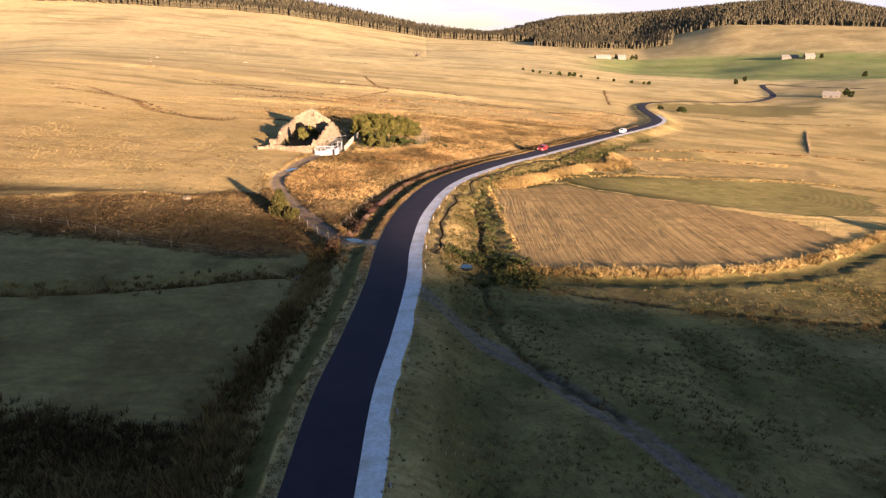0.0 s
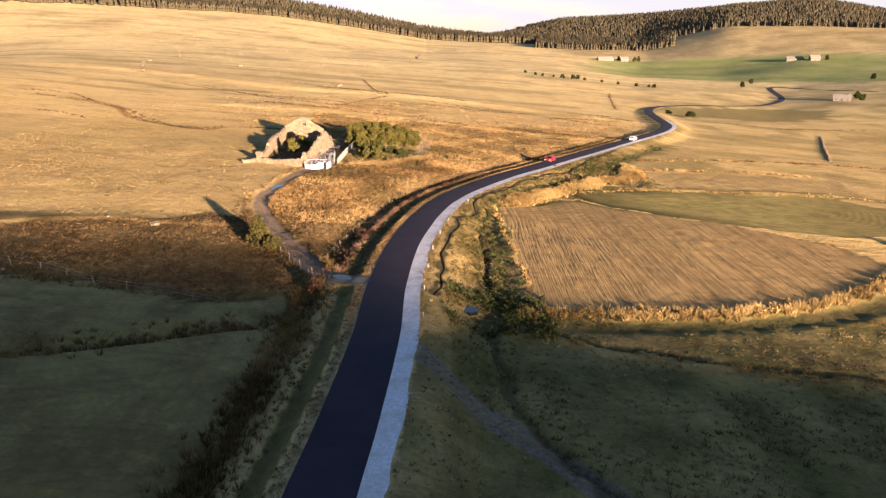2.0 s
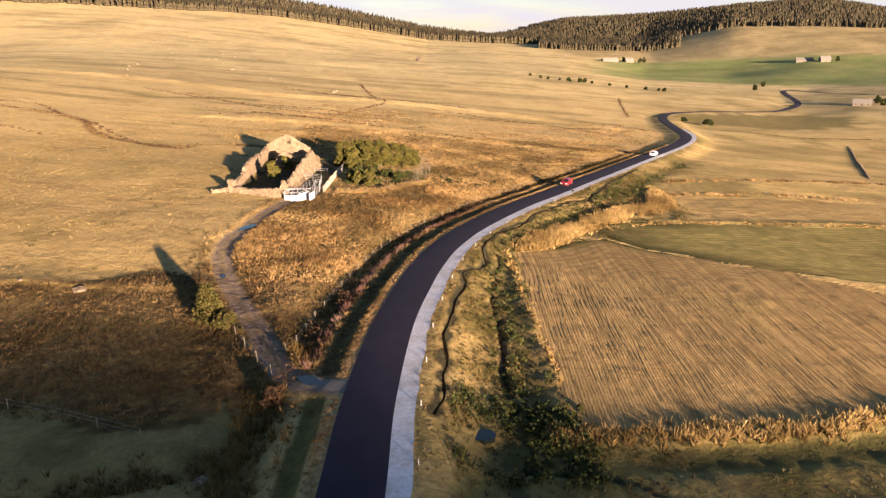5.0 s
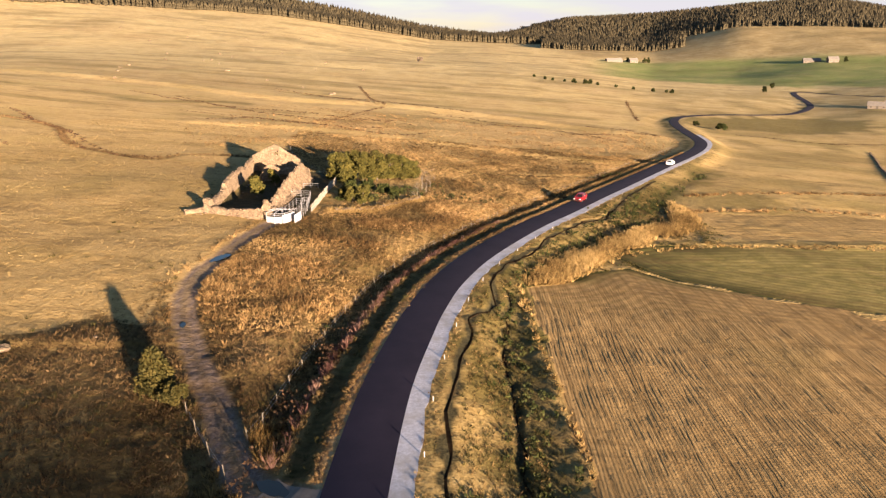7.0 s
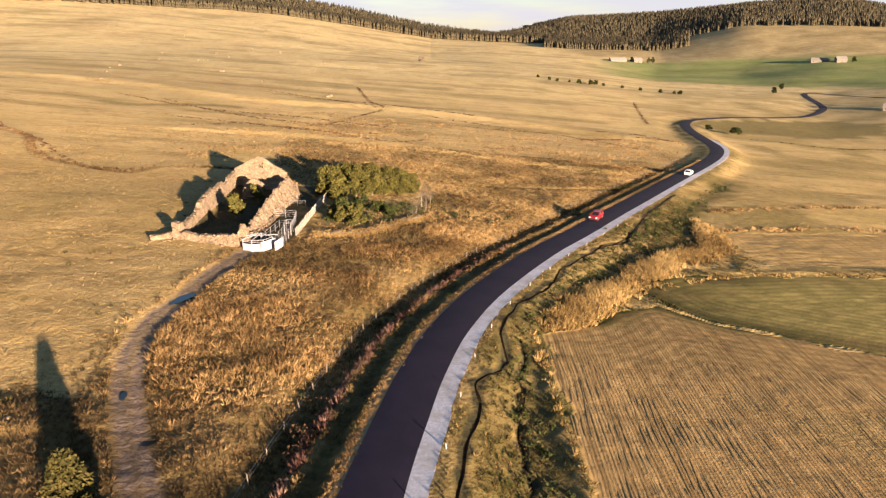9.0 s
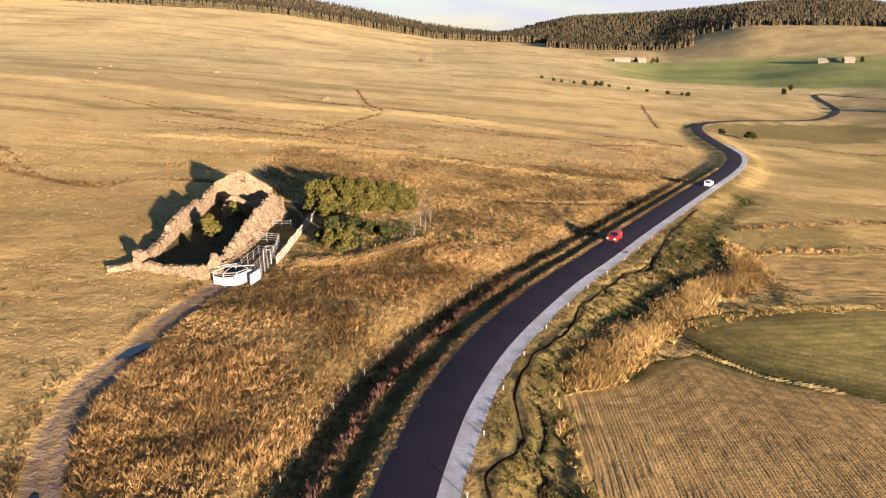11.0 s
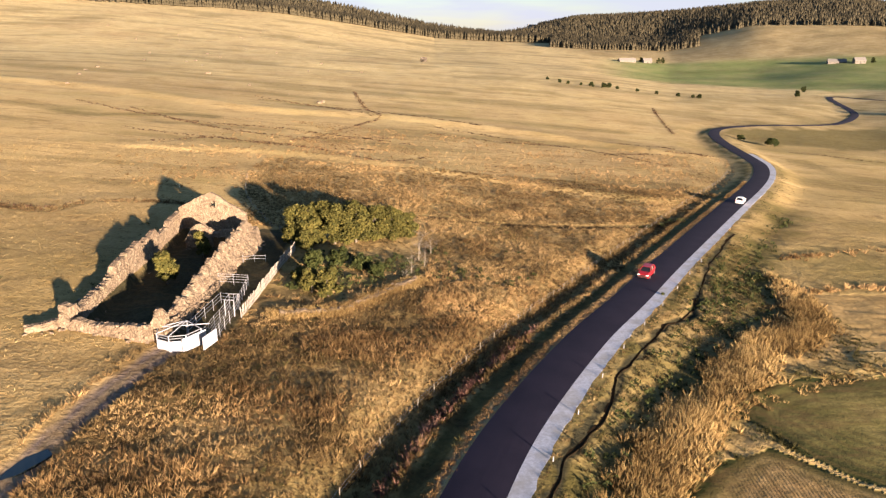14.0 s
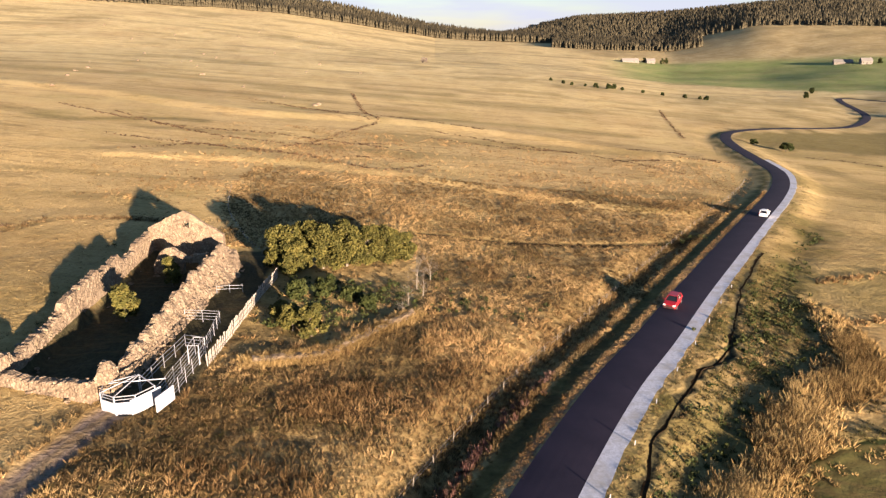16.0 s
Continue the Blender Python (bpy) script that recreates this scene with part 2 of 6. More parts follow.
def land(x, y):
    """Height of the ground, with road bank, ditches, stream, ruts and small unevenness."""
    x, y = np.asarray(x, float), np.asarray(y, float)
    z = far_land(x, y)
    dist = np.hypot(x, y - 60)
    mown = np.maximum(inside(x, y, FIELD), inside(x, y, MEADOW))
    z = z + (value_noise(x / 22, y / 22, 3) - 0.5) * 0.34 * smooth(20, 60, dist) + (value_noise(x / 6, y / 6, 5) - 0.5) * (0.2 - 0.15 * mown)
    z = z + (value_noise(x / 90, y / 60, 8) - 0.5) * 1.7 * smooth(300, 700, dist)
    rough = (0.045 + 0.055 * smooth(-26, -18, x) * smooth(300, 200, y)) * (1 - mown * 0.75)
    z = z + (value_noise(x / 1.3, y / 1.3, 6) - 0.5) * rough * 2
    z = z + dip(near_line(x, y, STREAM, 3.2)[0], 2.2, 0.28 - 0.14 * smooth(130, 160, y))
    for line, half, depth in ((WATER, 2.6, 0.3), (GULLY_W, 1.4, 0.45), (HEDGE_W, 2.0, 0.8)):
        z = z + dip(near_line(x, y, line, half + 1)[0], half, depth)
    wx, wy = x + (value_noise(x / 1.6, y / 1.6, 12) - 0.5) * 1.1, y + (value_noise(x / 1.6, y / 1.6, 13) - 0.5) * 1.1
    for line, half, depth in ((RUT_A, 0.6, 0.65), (RUT_B, 0.5, 0.45), (GULLY_E, 0.8, 0.35), (RUT_C, 0.6, 0.5)):
        z = z + dip(near_line(wx, wy, line, half + 1)[0], half, depth)
    for line, height, wide in ((BANK_W, 0.35, 6), (STEP_W, 0.2, 6), (STEP_N, 0.6, 14), (STEP_M, 1.2, 26), (UPPER, 0.2, 4)):
        d = near_line(x, y, line, wide * 2)[0]
        z = z + np.where(np.abs(d) < 1e8, height * np.clip(1 - np.abs(d) / wide, 0, 1) * smooth(-0.12 * wide, 0.12 * wide, -d), 0)
    for line in (TRACK_W, TRACK_E):
        d = np.abs(near_line(x, y, line, 4)[0])
        z = z - 0.12 * (1 - smooth(1.2, 2.0, d)) - 0.10 * np.exp(-((d - 0.8) / 0.25) ** 2)
    floor = inside(x, y, RUIN_FLOOR)
    z = np.where(floor, np.minimum(z, far_land(-24.0 + 0 * x, y) - 0.25 + (value_noise(x, y, 14) - 0.5) * 0.3), z)
    d, s = near_line(x, y, ROAD, 16)
    on = np.abs(d) < 1e8
    level = np.interp(s, np.arange(len(ROAD)), ROAD_Z)
    left, right = -ROAD_HALF, ROAD_EAST + VERGE
    off = np.where(d < 0, left - d, d - right)          # metres outside the paved strip
    keep = np.where(d < 0, smooth(5.0, 11.5, off), smooth(0.4, 7, off))
    # west side: a short verge, the fall into the ditch, and the bank behind it; filled where the farm track comes in
    ditch = np.interp(off, [0, 0.1, 1.2, 1.7, 2.3, 2.9, 3.6, 4.5, 5.8], [0.01, 0.01, 0.03, 0.42, 0.74, 0.66, 0.36, 0.9, 1.35])
    ditch = ditch * np.interp(y, [60, 120, 170, 250], [1.0, 1.0, 0.7, 0.45])
    fill = 1 - smooth(1.6, 3.4, np.abs(near_line(x, y, TRACK_W, 5)[0]))
    ditch = ditch * (1 - fill) + (0.01 + 0.04 * off) * fill
    zr = level - np.where(d < 0, ditch, 0.06 * np.clip(off, 0, 3) - 0.04)
    zr = zr + (value_noise(x / 1.1, y / 1.1, 9) - 0.5) * 0.12 * smooth(1.0, 1.8, off)
    return np.where(on, zr * (1 - keep) + z * keep, z)


def at(x, y):
    return float(land(np.array([x]), np.array([y]))[0])

# ---- materials ----


class Mat:
    """A small builder of node materials."""

    def __init__(self, name, rough=0.9, spec=0.2, metal=0.0):
        self.m = bpy.data.materials.new(name)
        self.m.use_nodes = True
        self.t = self.m.node_tree
        self.b = self.t.nodes["Principled BSDF"]
        self.b.inputs["Roughness"].default_value = rough
        self.b.inputs["Specular IOR Level"].default_value = spec
        self.b.inputs["Metallic"].default_value = metal
        self.geo = self.t.nodes.new("ShaderNodeNewGeometry")

    def n(self, kind, **sets):
        node = self.t.nodes.new(kind)
        for key, value in sets.items():
            node.inputs[key.replace("_", " ")].default_value = value
        return node

    def link(self, a, b):
        self.t.links.new(a, b)

    def noise(self, scale, detail=3.0, rough=0.55, stretch=None, coords=None):
        node = self.n("ShaderNodeTexNoise", Scale=scale, Detail=detail, Roughness=rough)
        src = coords or self.geo.outputs["Position"]
        if stretch:
            mp = self.n("ShaderNodeMapping")
            mp.inputs["Scale"].default_value = stretch[:3]
            if len(stretch) > 3:
                mp.inputs["Rotation"].default_value = (0, 0, radians(stretch[3]))
            self.link(src, mp.inputs["Vector"])
            src = mp.outputs[0]
        self.link(src, node.inputs["Vector"])
        return node.outputs["Fac"]

    def ramp(self, fac, *stops):
        node = self.t.nodes.new("ShaderNodeValToRGB")
        els = node.color_ramp.elements
        while len(els) < len(stops):
            els.new(0.5)
        for e, (p, c) in zip(els, stops):
            e.position, e.color = p, (*c, 1) if not isinstance(c, float) else (c, c, c, 1)
        self.link(fac, node.inputs["Fac"])
        return node.outputs["Color"]

    def mix(self, fac, a, b, mode="MIX"):
        node = self.t.nodes.new("ShaderNodeMix")
        node.data_type, node.blend_type = "RGBA", mode
        for v, i in ((fac, 0), (a, 6), (b, 7)):
            if isinstance(v, (int, float)):
                node.inputs[i].default_value = v
            elif isinstance(v, tuple):
                node.inputs[i].default_value = (*v, 1)
            else:
                self.link(v, node.inputs[i])
        return node.outputs[2]

    def math(self, op, a, b=None):
        node = self.t.nodes.new("ShaderNodeMath")
        node.operation = op
        for v, i in ((a, 0), (b, 1)):
            if isinstance(v, (int, float)):
                node.inputs[i].default_value = v
            elif v is not None:
                self.link(v, node.inputs[i])
        return node.outputs[0]

    def bump(self, height, strength=0.5, distance=0.1):
        node = self.n("ShaderNodeBump", Strength=strength, Distance=distance)
        self.link(height, node.inputs["Height"])
        self.link(node.outputs[0], self.b.inputs["Normal"])

    def colour(self, c):
        if isinstance(c, tuple):
            self.b.inputs["Base Color"].default_value = (*c, 1)
        else:
            self.link(c, self.b.inputs["Base Color"])
        return self

    def zone(self, name):
        node = self.t.nodes.new("ShaderNodeAttribute")
        node.attribute_name = name
        sep = self.t.nodes.new("ShaderNodeSeparateColor")
        self.link(node.outputs["Color"], sep.inputs[0])
        return sep.outputs


def ground_material():
    k = Mat("pasture", rough=0.95, spec=0.08)
    za, zb = k.zone("zone_a"), k.zone("zone_b")
    fine = k.noise(2.2, 5, 0.7)
    grain = k.noise(0.55, 5, 0.65)
    broad = k.noise(0.035, 5, 0.6)
    streak = k.noise(0.06, 6, 0.66, stretch=(1.0, 2.0, 1.0, -12))
    gold = k.ramp(fine, (0.25, (0.27, 0.178, 0.068)), (0.5, (0.49, 0.345, 0.15)), (0.8, (0.66, 0.50, 0.245)))
    ochre = k.ramp(grain, (0.3, (0.29, 0.19, 0.07)), (0.7, (0.52, 0.365, 0.155)))
    dry = k.mix(k.ramp(streak, (0.35, 0.0), (0.65, 1.0)), gold, ochre)
    dry = k.mix(k.math("MULTIPLY", k.ramp(broad, (0.48, 0.0), (0.7, 1.0)), 0.35), dry, (0.30, 0.25, 0.075))
    # colour paled with distance, in place of haze over the far slope
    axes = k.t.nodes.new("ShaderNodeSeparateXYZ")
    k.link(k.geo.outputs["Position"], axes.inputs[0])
    far_haze = k.ramp(k.math("MULTIPLY", axes.outputs[1], 0.001), (0.2, 0.0), (0.62, 0.6))
    dry = k.mix(far_haze, dry, k.ramp(k.noise(0.09, 6, 0.7), (0.35, (0.47, 0.36, 0.17)), (0.65, (0.72, 0.59, 0.33))))
    green = k.ramp(grain, (0.25, (0.045, 0.045, 0.012)), (0.55, (0.092, 0.081, 0.022)), (0.8, (0.17, 0.128, 0.043)))
    c = k.mix(za[0], dry, green)
    # mown hay rows
    wave = k.n("ShaderNodeTexWave", Scale=0.92, Distortion=3.2, Detail=3.0)
    wave.inputs["Detail Scale"].default_value = 0.35
    mp = k.n("ShaderNodeMapping")
    mp.inputs["Rotation"].default_value = (0, 0, radians(4))
    k.link(k.geo.outputs["Position"], mp.inputs["Vector"])
    k.link(mp.outputs[0], wave.inputs["Vector"])
    swath = k.noise(1.7, 4, 0.6, stretch=(1.0, 0.022, 1.0, 4))
    rows = k.ramp(k.math("MULTIPLY", k.math("ADD", k.math("MULTIPLY", wave.outputs["Fac"], 0.12), k.math("MULTIPLY", k.ramp(swath, (0.36, 0.0), (0.64, 1.0)), 0.88)), k.ramp(grain, (0.3, 0.45), (0.7, 1.0))), (0.05, (0.20, 0.127, 0.054)), (0.65, (0.345, 0.229, 0.101)))
    zc = k.zone("zone_c")
    leafy = k.ramp(k.noise(0.3, 5, 0.65), (0.3, (0.17, 0.148, 0.045)), (0.7, (0.35, 0.275, 0.1)))
    deep = k.ramp(grain, (0.3, (0.018, 0.025, 0.008)), (0.7, (0.042, 0.046, 0.014)))
    meadow_c = k.mix(zc[2], leafy, deep)
    c = k.mix(k.math("MAXIMUM", zc[2], k.math("MULTIPLY", zc[1], za[0])), c, meadow_c)
    c = k.mix(za[1], c, rows)
    phase = k.math("ADD", k.math("MULTIPLY", zc[0], 40 * 2 * math.pi / 1.5), k.math("MULTIPLY", k.noise(0.4, 3), 4.0))
    ring = k.ramp(k.math("ADD", k.math("MULTIPLY", k.math("SINE", phase), 0.5), 0.5), (0.15, 1.0), (0.7, 0.0))
    c = k.mix(k.math("MULTIPLY", k.math("MULTIPLY", ring, zc[1]), k.math("ADD", k.math("MULTIPLY", zc[2], 0.4), 0.3)), c, (0.09, 0.07, 0.025))
    heath = k.ramp(grain, (0.3, (0.028, 0.017, 0.0065)), (0.55, (0.090, 0.058, 0.021)), (0.75, (0.21, 0.140, 0.052)))
    c = k.mix(zb[0], c, heath)
    lush = k.ramp(grain, (0.3, (0.13, 0.18, 0.05)), (0.7, (0.24, 0.28, 0.085)))
    c = k.mix(zb[2], c, lush)
    dirt = k.ramp(fine, (0.3, (0.088, 0.066, 0.058)), (0.7, (0.235, 0.184, 0.164)))
    c = k.mix(za[2], c, dirt)
    # tone of wet ground, and of the shade painted inside the ruin
    wet_and_shade = k.ramp(fine, (0.3, (0.022, 0.022, 0.014)), (0.7, (0.07, 0.06, 0.03)))
    c = k.mix(zb[1], c, wet_and_shade)
    mottle = k.noise(0.011, 8, 0.68)
    c = k.mix(0.55, c, k.ramp(mottle, (0.3, (0.30, 0.28, 0.26)), (0.5, (0.5, 0.5, 0.5)), (0.72, (0.70, 0.69, 0.66))), "OVERLAY")
    seam = k.noise(0.016, 6, 0.6, stretch=(1.0, 4.5, 1.0, -9))
    c = k.mix(k.math("MULTIPLY", k.ramp(seam, (0.484, 0.0), (0.5, 1.0), (0.516, 0.0)), 0.45), c, (0.13, 0.082, 0.036))
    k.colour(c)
    hummock = k.noise(0.17, 4, 0.6)
    hgt = k.math("ADD", k.math("MULTIPLY", fine, 0.4), k.math("ADD", k.math("MULTIPLY", grain, 0.6), k.math("MULTIPLY", k.math("ADD", k.math("MULTIPLY", wave.outputs["Fac"], 0.3), swath), k.math("MULTIPLY", za[1], 0.4))))
    calm = k.math("SUBTRACT", 1.0, k.math("MULTIPLY", k.math("MAXIMUM", za[1], zc[1]), 0.75))
    k.bump(k.math("MULTIPLY", k.math("ADD", hgt, k.math("MULTIPLY", hummock, 0.4)), calm), 1.0, 0.38)
    return k.m


def asphalt_material():
    k = Mat("asphalt", rough=0.9, spec=0.2)
    fine, big = k.noise(9, 4, 0.7), k.noise(0.25, 4, 0.6)
    k.colour(k.mix(k.ramp(big, (0.35, 0.0), (0.7, 1.0)), k.ramp(fine, (0.3, (0.013, 0.0102, 0.021)), (0.7, (0.020, 0.0155, 0.031))), (0.026, 0.0195, 0.035)))
    k.bump(fine, 0.3, 0.02)
    return k.m


def shoulder_material():
    k = Mat("pale_concrete", rough=0.9, spec=0.2)
    fine, big = k.noise(3.5, 5, 0.7), k.noise(0.5, 4, 0.6)
    k.colour(k.mix(k.ramp(big, (0.45, 0.0), (0.75, 1.0)), k.ramp(fine, (0.3, (0.44, 0.43, 0.46)), (0.65, (0.68, 0.67, 0.72))), (0.42, 0.385, 0.35)))
    k.bump(fine, 0.4, 0.04)
    return k.m


def stone_material():
    k = Mat("rubble_stone", rough=0.92, spec=0.2)
    vor = k.n("ShaderNodeTexVoronoi", Scale=4.6)
    warp = k.mix(0.12, k.geo.outputs["Position"], k.noise(1.5, 2), "ADD")
    k.link(warp, vor.inputs["Vector"])
    stone = k.ramp(k.noise(1.1, 4, 0.7), (0.3, (0.125, 0.088, 0.06)), (0.5, (0.225, 0.166, 0.113)), (0.75, (0.33, 0.256, 0.18)))
    tone = k.t.nodes.new("ShaderNodeSeparateColor")
    k.link(vor.outputs["Color"], tone.inputs[0])
    cell = k.mix(0.55, stone, k.ramp(tone.outputs[0], (0.0, (0.22, 0.21, 0.20)), (1.0, (0.74, 0.72, 0.69))), "SOFT_LIGHT")
    joint = k.ramp(vor.outputs["Distance"], (0.25, 0.0), (0.62, 1.0))
    lichen = k.ramp(k.noise(0.9, 5, 0.7), (0.55, 0.0), (0.68, 1.0))
    c = k.mix(k.math("MULTIPLY", joint, 0.4), cell, (0.075, 0.058, 0.04))
    c = k.mix(k.math("MULTIPLY", lichen, 0.45), c, (0.26, 0.21, 0.12))
    k.colour(c)
    k.bump(k.math("SUBTRACT", k.noise(5, 4), vor.outputs["Distance"]), 0.9, 0.10)
    return k.m


def leaf_material(name, dark, mid, light):
    k = Mat(name, rough=0.75, spec=0.15)
    k.colour(k.mix(0.5, k.ramp(k.geo.outputs["Random Per Island"], (0.0, dark), (0.6, mid), (1.0, light)), k.ramp(k.noise(0.8, 4), (0.38, dark), (0.56, mid), (0.74, light))))
    return k.m


def grass_material(name, dark, mid, light):
    """Grass in tufts: every tuft has a tone of its own, every blade strays a little from it."""
    k = Mat(name, rough=0.8, spec=0.1)
    tone = k.t.nodes.new("ShaderNodeAttribute")
    tone.attribute_name = "tint"
    tuft = k.ramp(tone.outputs["Fac"], (0.12, dark), (0.5, mid), (0.86, light))
    k.colour(k.mix(0.3, tuft, k.ramp(k.geo.outputs["Random Per Island"], (0.0, dark), (0.6, mid), (1.0, light))))
    return k.m


def plain_material(name, col, rough=0.6, metal=0.0, wear=(0.5, 0.5, 0.5), amount=0.3, scale=3.0, spec=0.3):
    k = Mat(name, rough=rough, spec=spec, metal=metal)
    k.colour(k.mix(k.math("MULTIPLY", k.ramp(k.noise(scale, 5, 0.65), (0.45, 0.0), (0.7, 1.0)), amount), col, wear))
    return k.m


M_GROUND, M_ASPHALT, M_SHOULDER, M_STONE = ground_material(), asphalt_material(), shoulder_material(), stone_material()
M_PINE = leaf_material("pine_foliage", (0.026, 0.028, 0.007), (0.080, 0.073, 0.016), (0.165, 0.13, 0.033))
M_BUSH = leaf_material("shrub_foliage", (0.014, 0.019, 0.005), (0.034, 0.042, 0.010), (0.078, 0.076, 0.021))
M_FOREST = leaf_material("spruce_forest", (0.050, 0.042, 0.025), (0.068, 0.056, 0.032), (0.088, 0.071, 0.041))
M_STRAW = grass_material("dry_tussock", (0.0342, 0.0189, 0.00585), (0.126, 0.0756, 0.0243), (0.333, 0.2142, 0.0792))
M_TALL = grass_material("tall_dry_grass", (0.04, 0.022, 0.008), (0.165, 0.098, 0.038), (0.46, 0.297, 0.132))
M_REED = grass_material("orange_reed_grass", (0.0595, 0.0357, 0.0119), (0.2295, 0.1487, 0.0561), (0.476, 0.3315, 0.1403))
M_LAWN = grass_material("short_pale_grass", (0.075, 0.05, 0.019), (0.18, 0.127, 0.053), (0.34, 0.25, 0.113))
M_OLIVE = grass_material("olive_straw_grass", (0.026, 0.017, 0.0065), (0.115, 0.073, 0.028), (0.42, 0.280, 0.125))
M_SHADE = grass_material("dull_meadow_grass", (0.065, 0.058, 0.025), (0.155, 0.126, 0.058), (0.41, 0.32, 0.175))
M_HEATH = grass_material("withered_brown_grass", (0.0153, 0.00935, 0.00425), (0.0663, 0.0408, 0.01785), (0.2295, 0.1487, 0.0697))
M_PINK = grass_material("pink_willowherb", (0.06, 0.025, 0.02), (0.17, 0.085, 0.066), (0.34, 0.21, 0.16))
M_RED = leaf_material("withered_willowherb", (0.03, 0.017, 0.01), (0.07, 0.039, 0.021), (0.16, 0.094, 0.05))
M_RUSH = leaf_material("green_rush", (0.022, 0.022, 0.006), (0.05, 0.044, 0.011), (0.12, 0.088, 0.026))
M_STUBBLE = plain_material("cut_straw_stubble", (0.20, 0.132, 0.055), 0.9, wear=(0.35, 0.245, 0.112), amount=0.9, scale=1.2, spec=0.1)
M_GRAVEL = plain_material("pale_gravel", (0.13, 0.116, 0.105), 0.95, wear=(0.2, 0.185, 0.175), amount=0.6, scale=2.5)
M_PEAT = plain_material("wet_dark_peat", (0.020, 0.013, 0.007), 1.0, wear=(0.045, 0.030, 0.016), amount=0.5, scale=2.0, spec=0.02)
M_BARK = plain_material("bark", (0.13, 0.10, 0.075), 0.9, wear=(0.28, 0.24, 0.19), amount=0.6)
M_TWIG = plain_material("grey_twig", (0.17, 0.14, 0.11), 0.9, wear=(0.16, 0.13, 0.1), amount=0.5)
M_WHITE = plain_material("white_painted_metal", (0.33, 0.33, 0.36), 0.5, wear=(0.5, 0.46, 0.4), amount=0.35, scale=1.5)
M_RAIL = plain_material("dull_white_rail", (0.24, 0.24, 0.26), 0.5, wear=(0.3, 0.27, 0.23), amount=0.4, scale=1.5)
M_GALV = plain_material("galvanised_steel", (0.32, 0.32, 0.34), 0.45, metal=0.6, wear=(0.4, 0.38, 0.36), amount=0.3)
M_POST = plain_material("weathered_wood", (0.17, 0.145, 0.115), 0.9, wear=(0.22, 0.18, 0.13), amount=0.6)
M_BOARD = plain_material("pale_weathered_board", (0.29, 0.26, 0.225), 0.9, wear=(0.33, 0.28, 0.22), amount=0.6)
M_RED_PAINT = plain_material("red_car_paint", (0.28, 0.010, 0.014), 0.3, wear=(0.42, 0.015, 0.02), amount=0.3, spec=0.5)
M_WHITE_PAINT = plain_material("white_car_paint", (0.78, 0.78, 0.78), 0.25, wear=(0.7, 0.7, 0.7), amount=0.3, spec=0.5)
M_GLASS = plain_material("dark_car_glass", (0.012, 0.013, 0.016), 0.08, wear=(0.02, 0.02, 0.02), amount=0.3, spec=0.6)
M_TYRE = plain_material("tyre_rubber", (0.02, 0.02, 0.02), 0.85, wear=(0.06, 0.055, 0.05), amount=0.4)
M_LAMP = plain_material("headlight_plastic", (0.85, 0.85, 0.85), 0.15, wear=(0.6, 0.6, 0.6), amount=0.2, spec=0.6)
M_RIM = plain_material("alloy_rim", (0.55, 0.55, 0.56), 0.3, metal=0.9, wear=(0.3, 0.3, 0.3), amount=0.2)
M_RENDER = plain_material("lime_rendered_wall", (0.15, 0.13, 0.11), 0.9, wear=(0.24, 0.2, 0.16), amount=0.5, scale=0.6)
M_SLATE = plain_material("stone_slate_roof", (0.16, 0.145, 0.13), 0.8, wear=(0.26, 0.23, 0.2), amount=0.6, scale=0.8)
M_DOOR = plain_material("dark_opening_wood", (0.05, 0.045, 0.04), 0.8, wear=(0.1, 0.08, 0.06), amount=0.4)


def water_material():
    k = Mat("still_water", rough=0.06, spec=0.5)
    k.colour((0.012, 0.016, 0.016))
    k.bump(k.noise(4, 2), 0.1, 0.02)
    return k.m


M_WATER = water_material()

# ---- the land ----


def mesh_of(name, verts, faces, material=None, smooth_faces=False):
    me = bpy.data.meshes.new(name)
    if isinstance(verts, np.ndarray) and isinstance(faces, np.ndarray):
        me.vertices.add(len(verts))
        me.vertices.foreach_set("co", verts.astype(np.float32).ravel())
        me.loops.add(faces.size)
        me.loops.foreach_set("vertex_index", faces.astype(np.int32).ravel())
        me.polygons.add(len(faces))
        me.polygons.foreach_set("loop_start", np.arange(0, faces.size, faces.shape[1], dtype=np.int32))
        me.update(calc_edges=True)
    else:
        me.from_pydata([tuple(v) for v in verts], [], faces if isinstance(faces, list) else faces.tolist())
    if material:
        me.materials.append(material)
    if smooth_faces:
        me.polygons.foreach_set("use_smooth", np.ones(len(me.polygons), bool))
    me.update()
    return me


def graded(lo, hi, start, end, step, grow):
    """Coordinates dense from start to end, ever wider beyond."""
    mid = list(np.arange(start, end + step / 2, step))
    up, s = [mid[-1]], step
    while up[-1] < hi:
        s *= grow
        up.append(up[-1] + min(s, 120))
    down, s = [mid[0]], step
    while down[-1] > lo:
        s *= grow
        down.append(down[-1] - min(s, 120))
    return np.array(down[:0:-1] + mid + up[1:])


GX = graded(-2600, 2600, -60, 60, 0.6, 1.04)
GY = graded(-900, 3500, 30, 232, 0.6, 1.032)
GX = np.sort(np.r_[GX, [(a + b) / 2 for a, b in zip(GX[:-1], GX[1:]) if -12 < a < 40]])
GY = np.sort(np.r_[GY, [(a + b) / 2 for a, b in zip(GY[:-1], GY[1:]) if 84 < a < 185]])


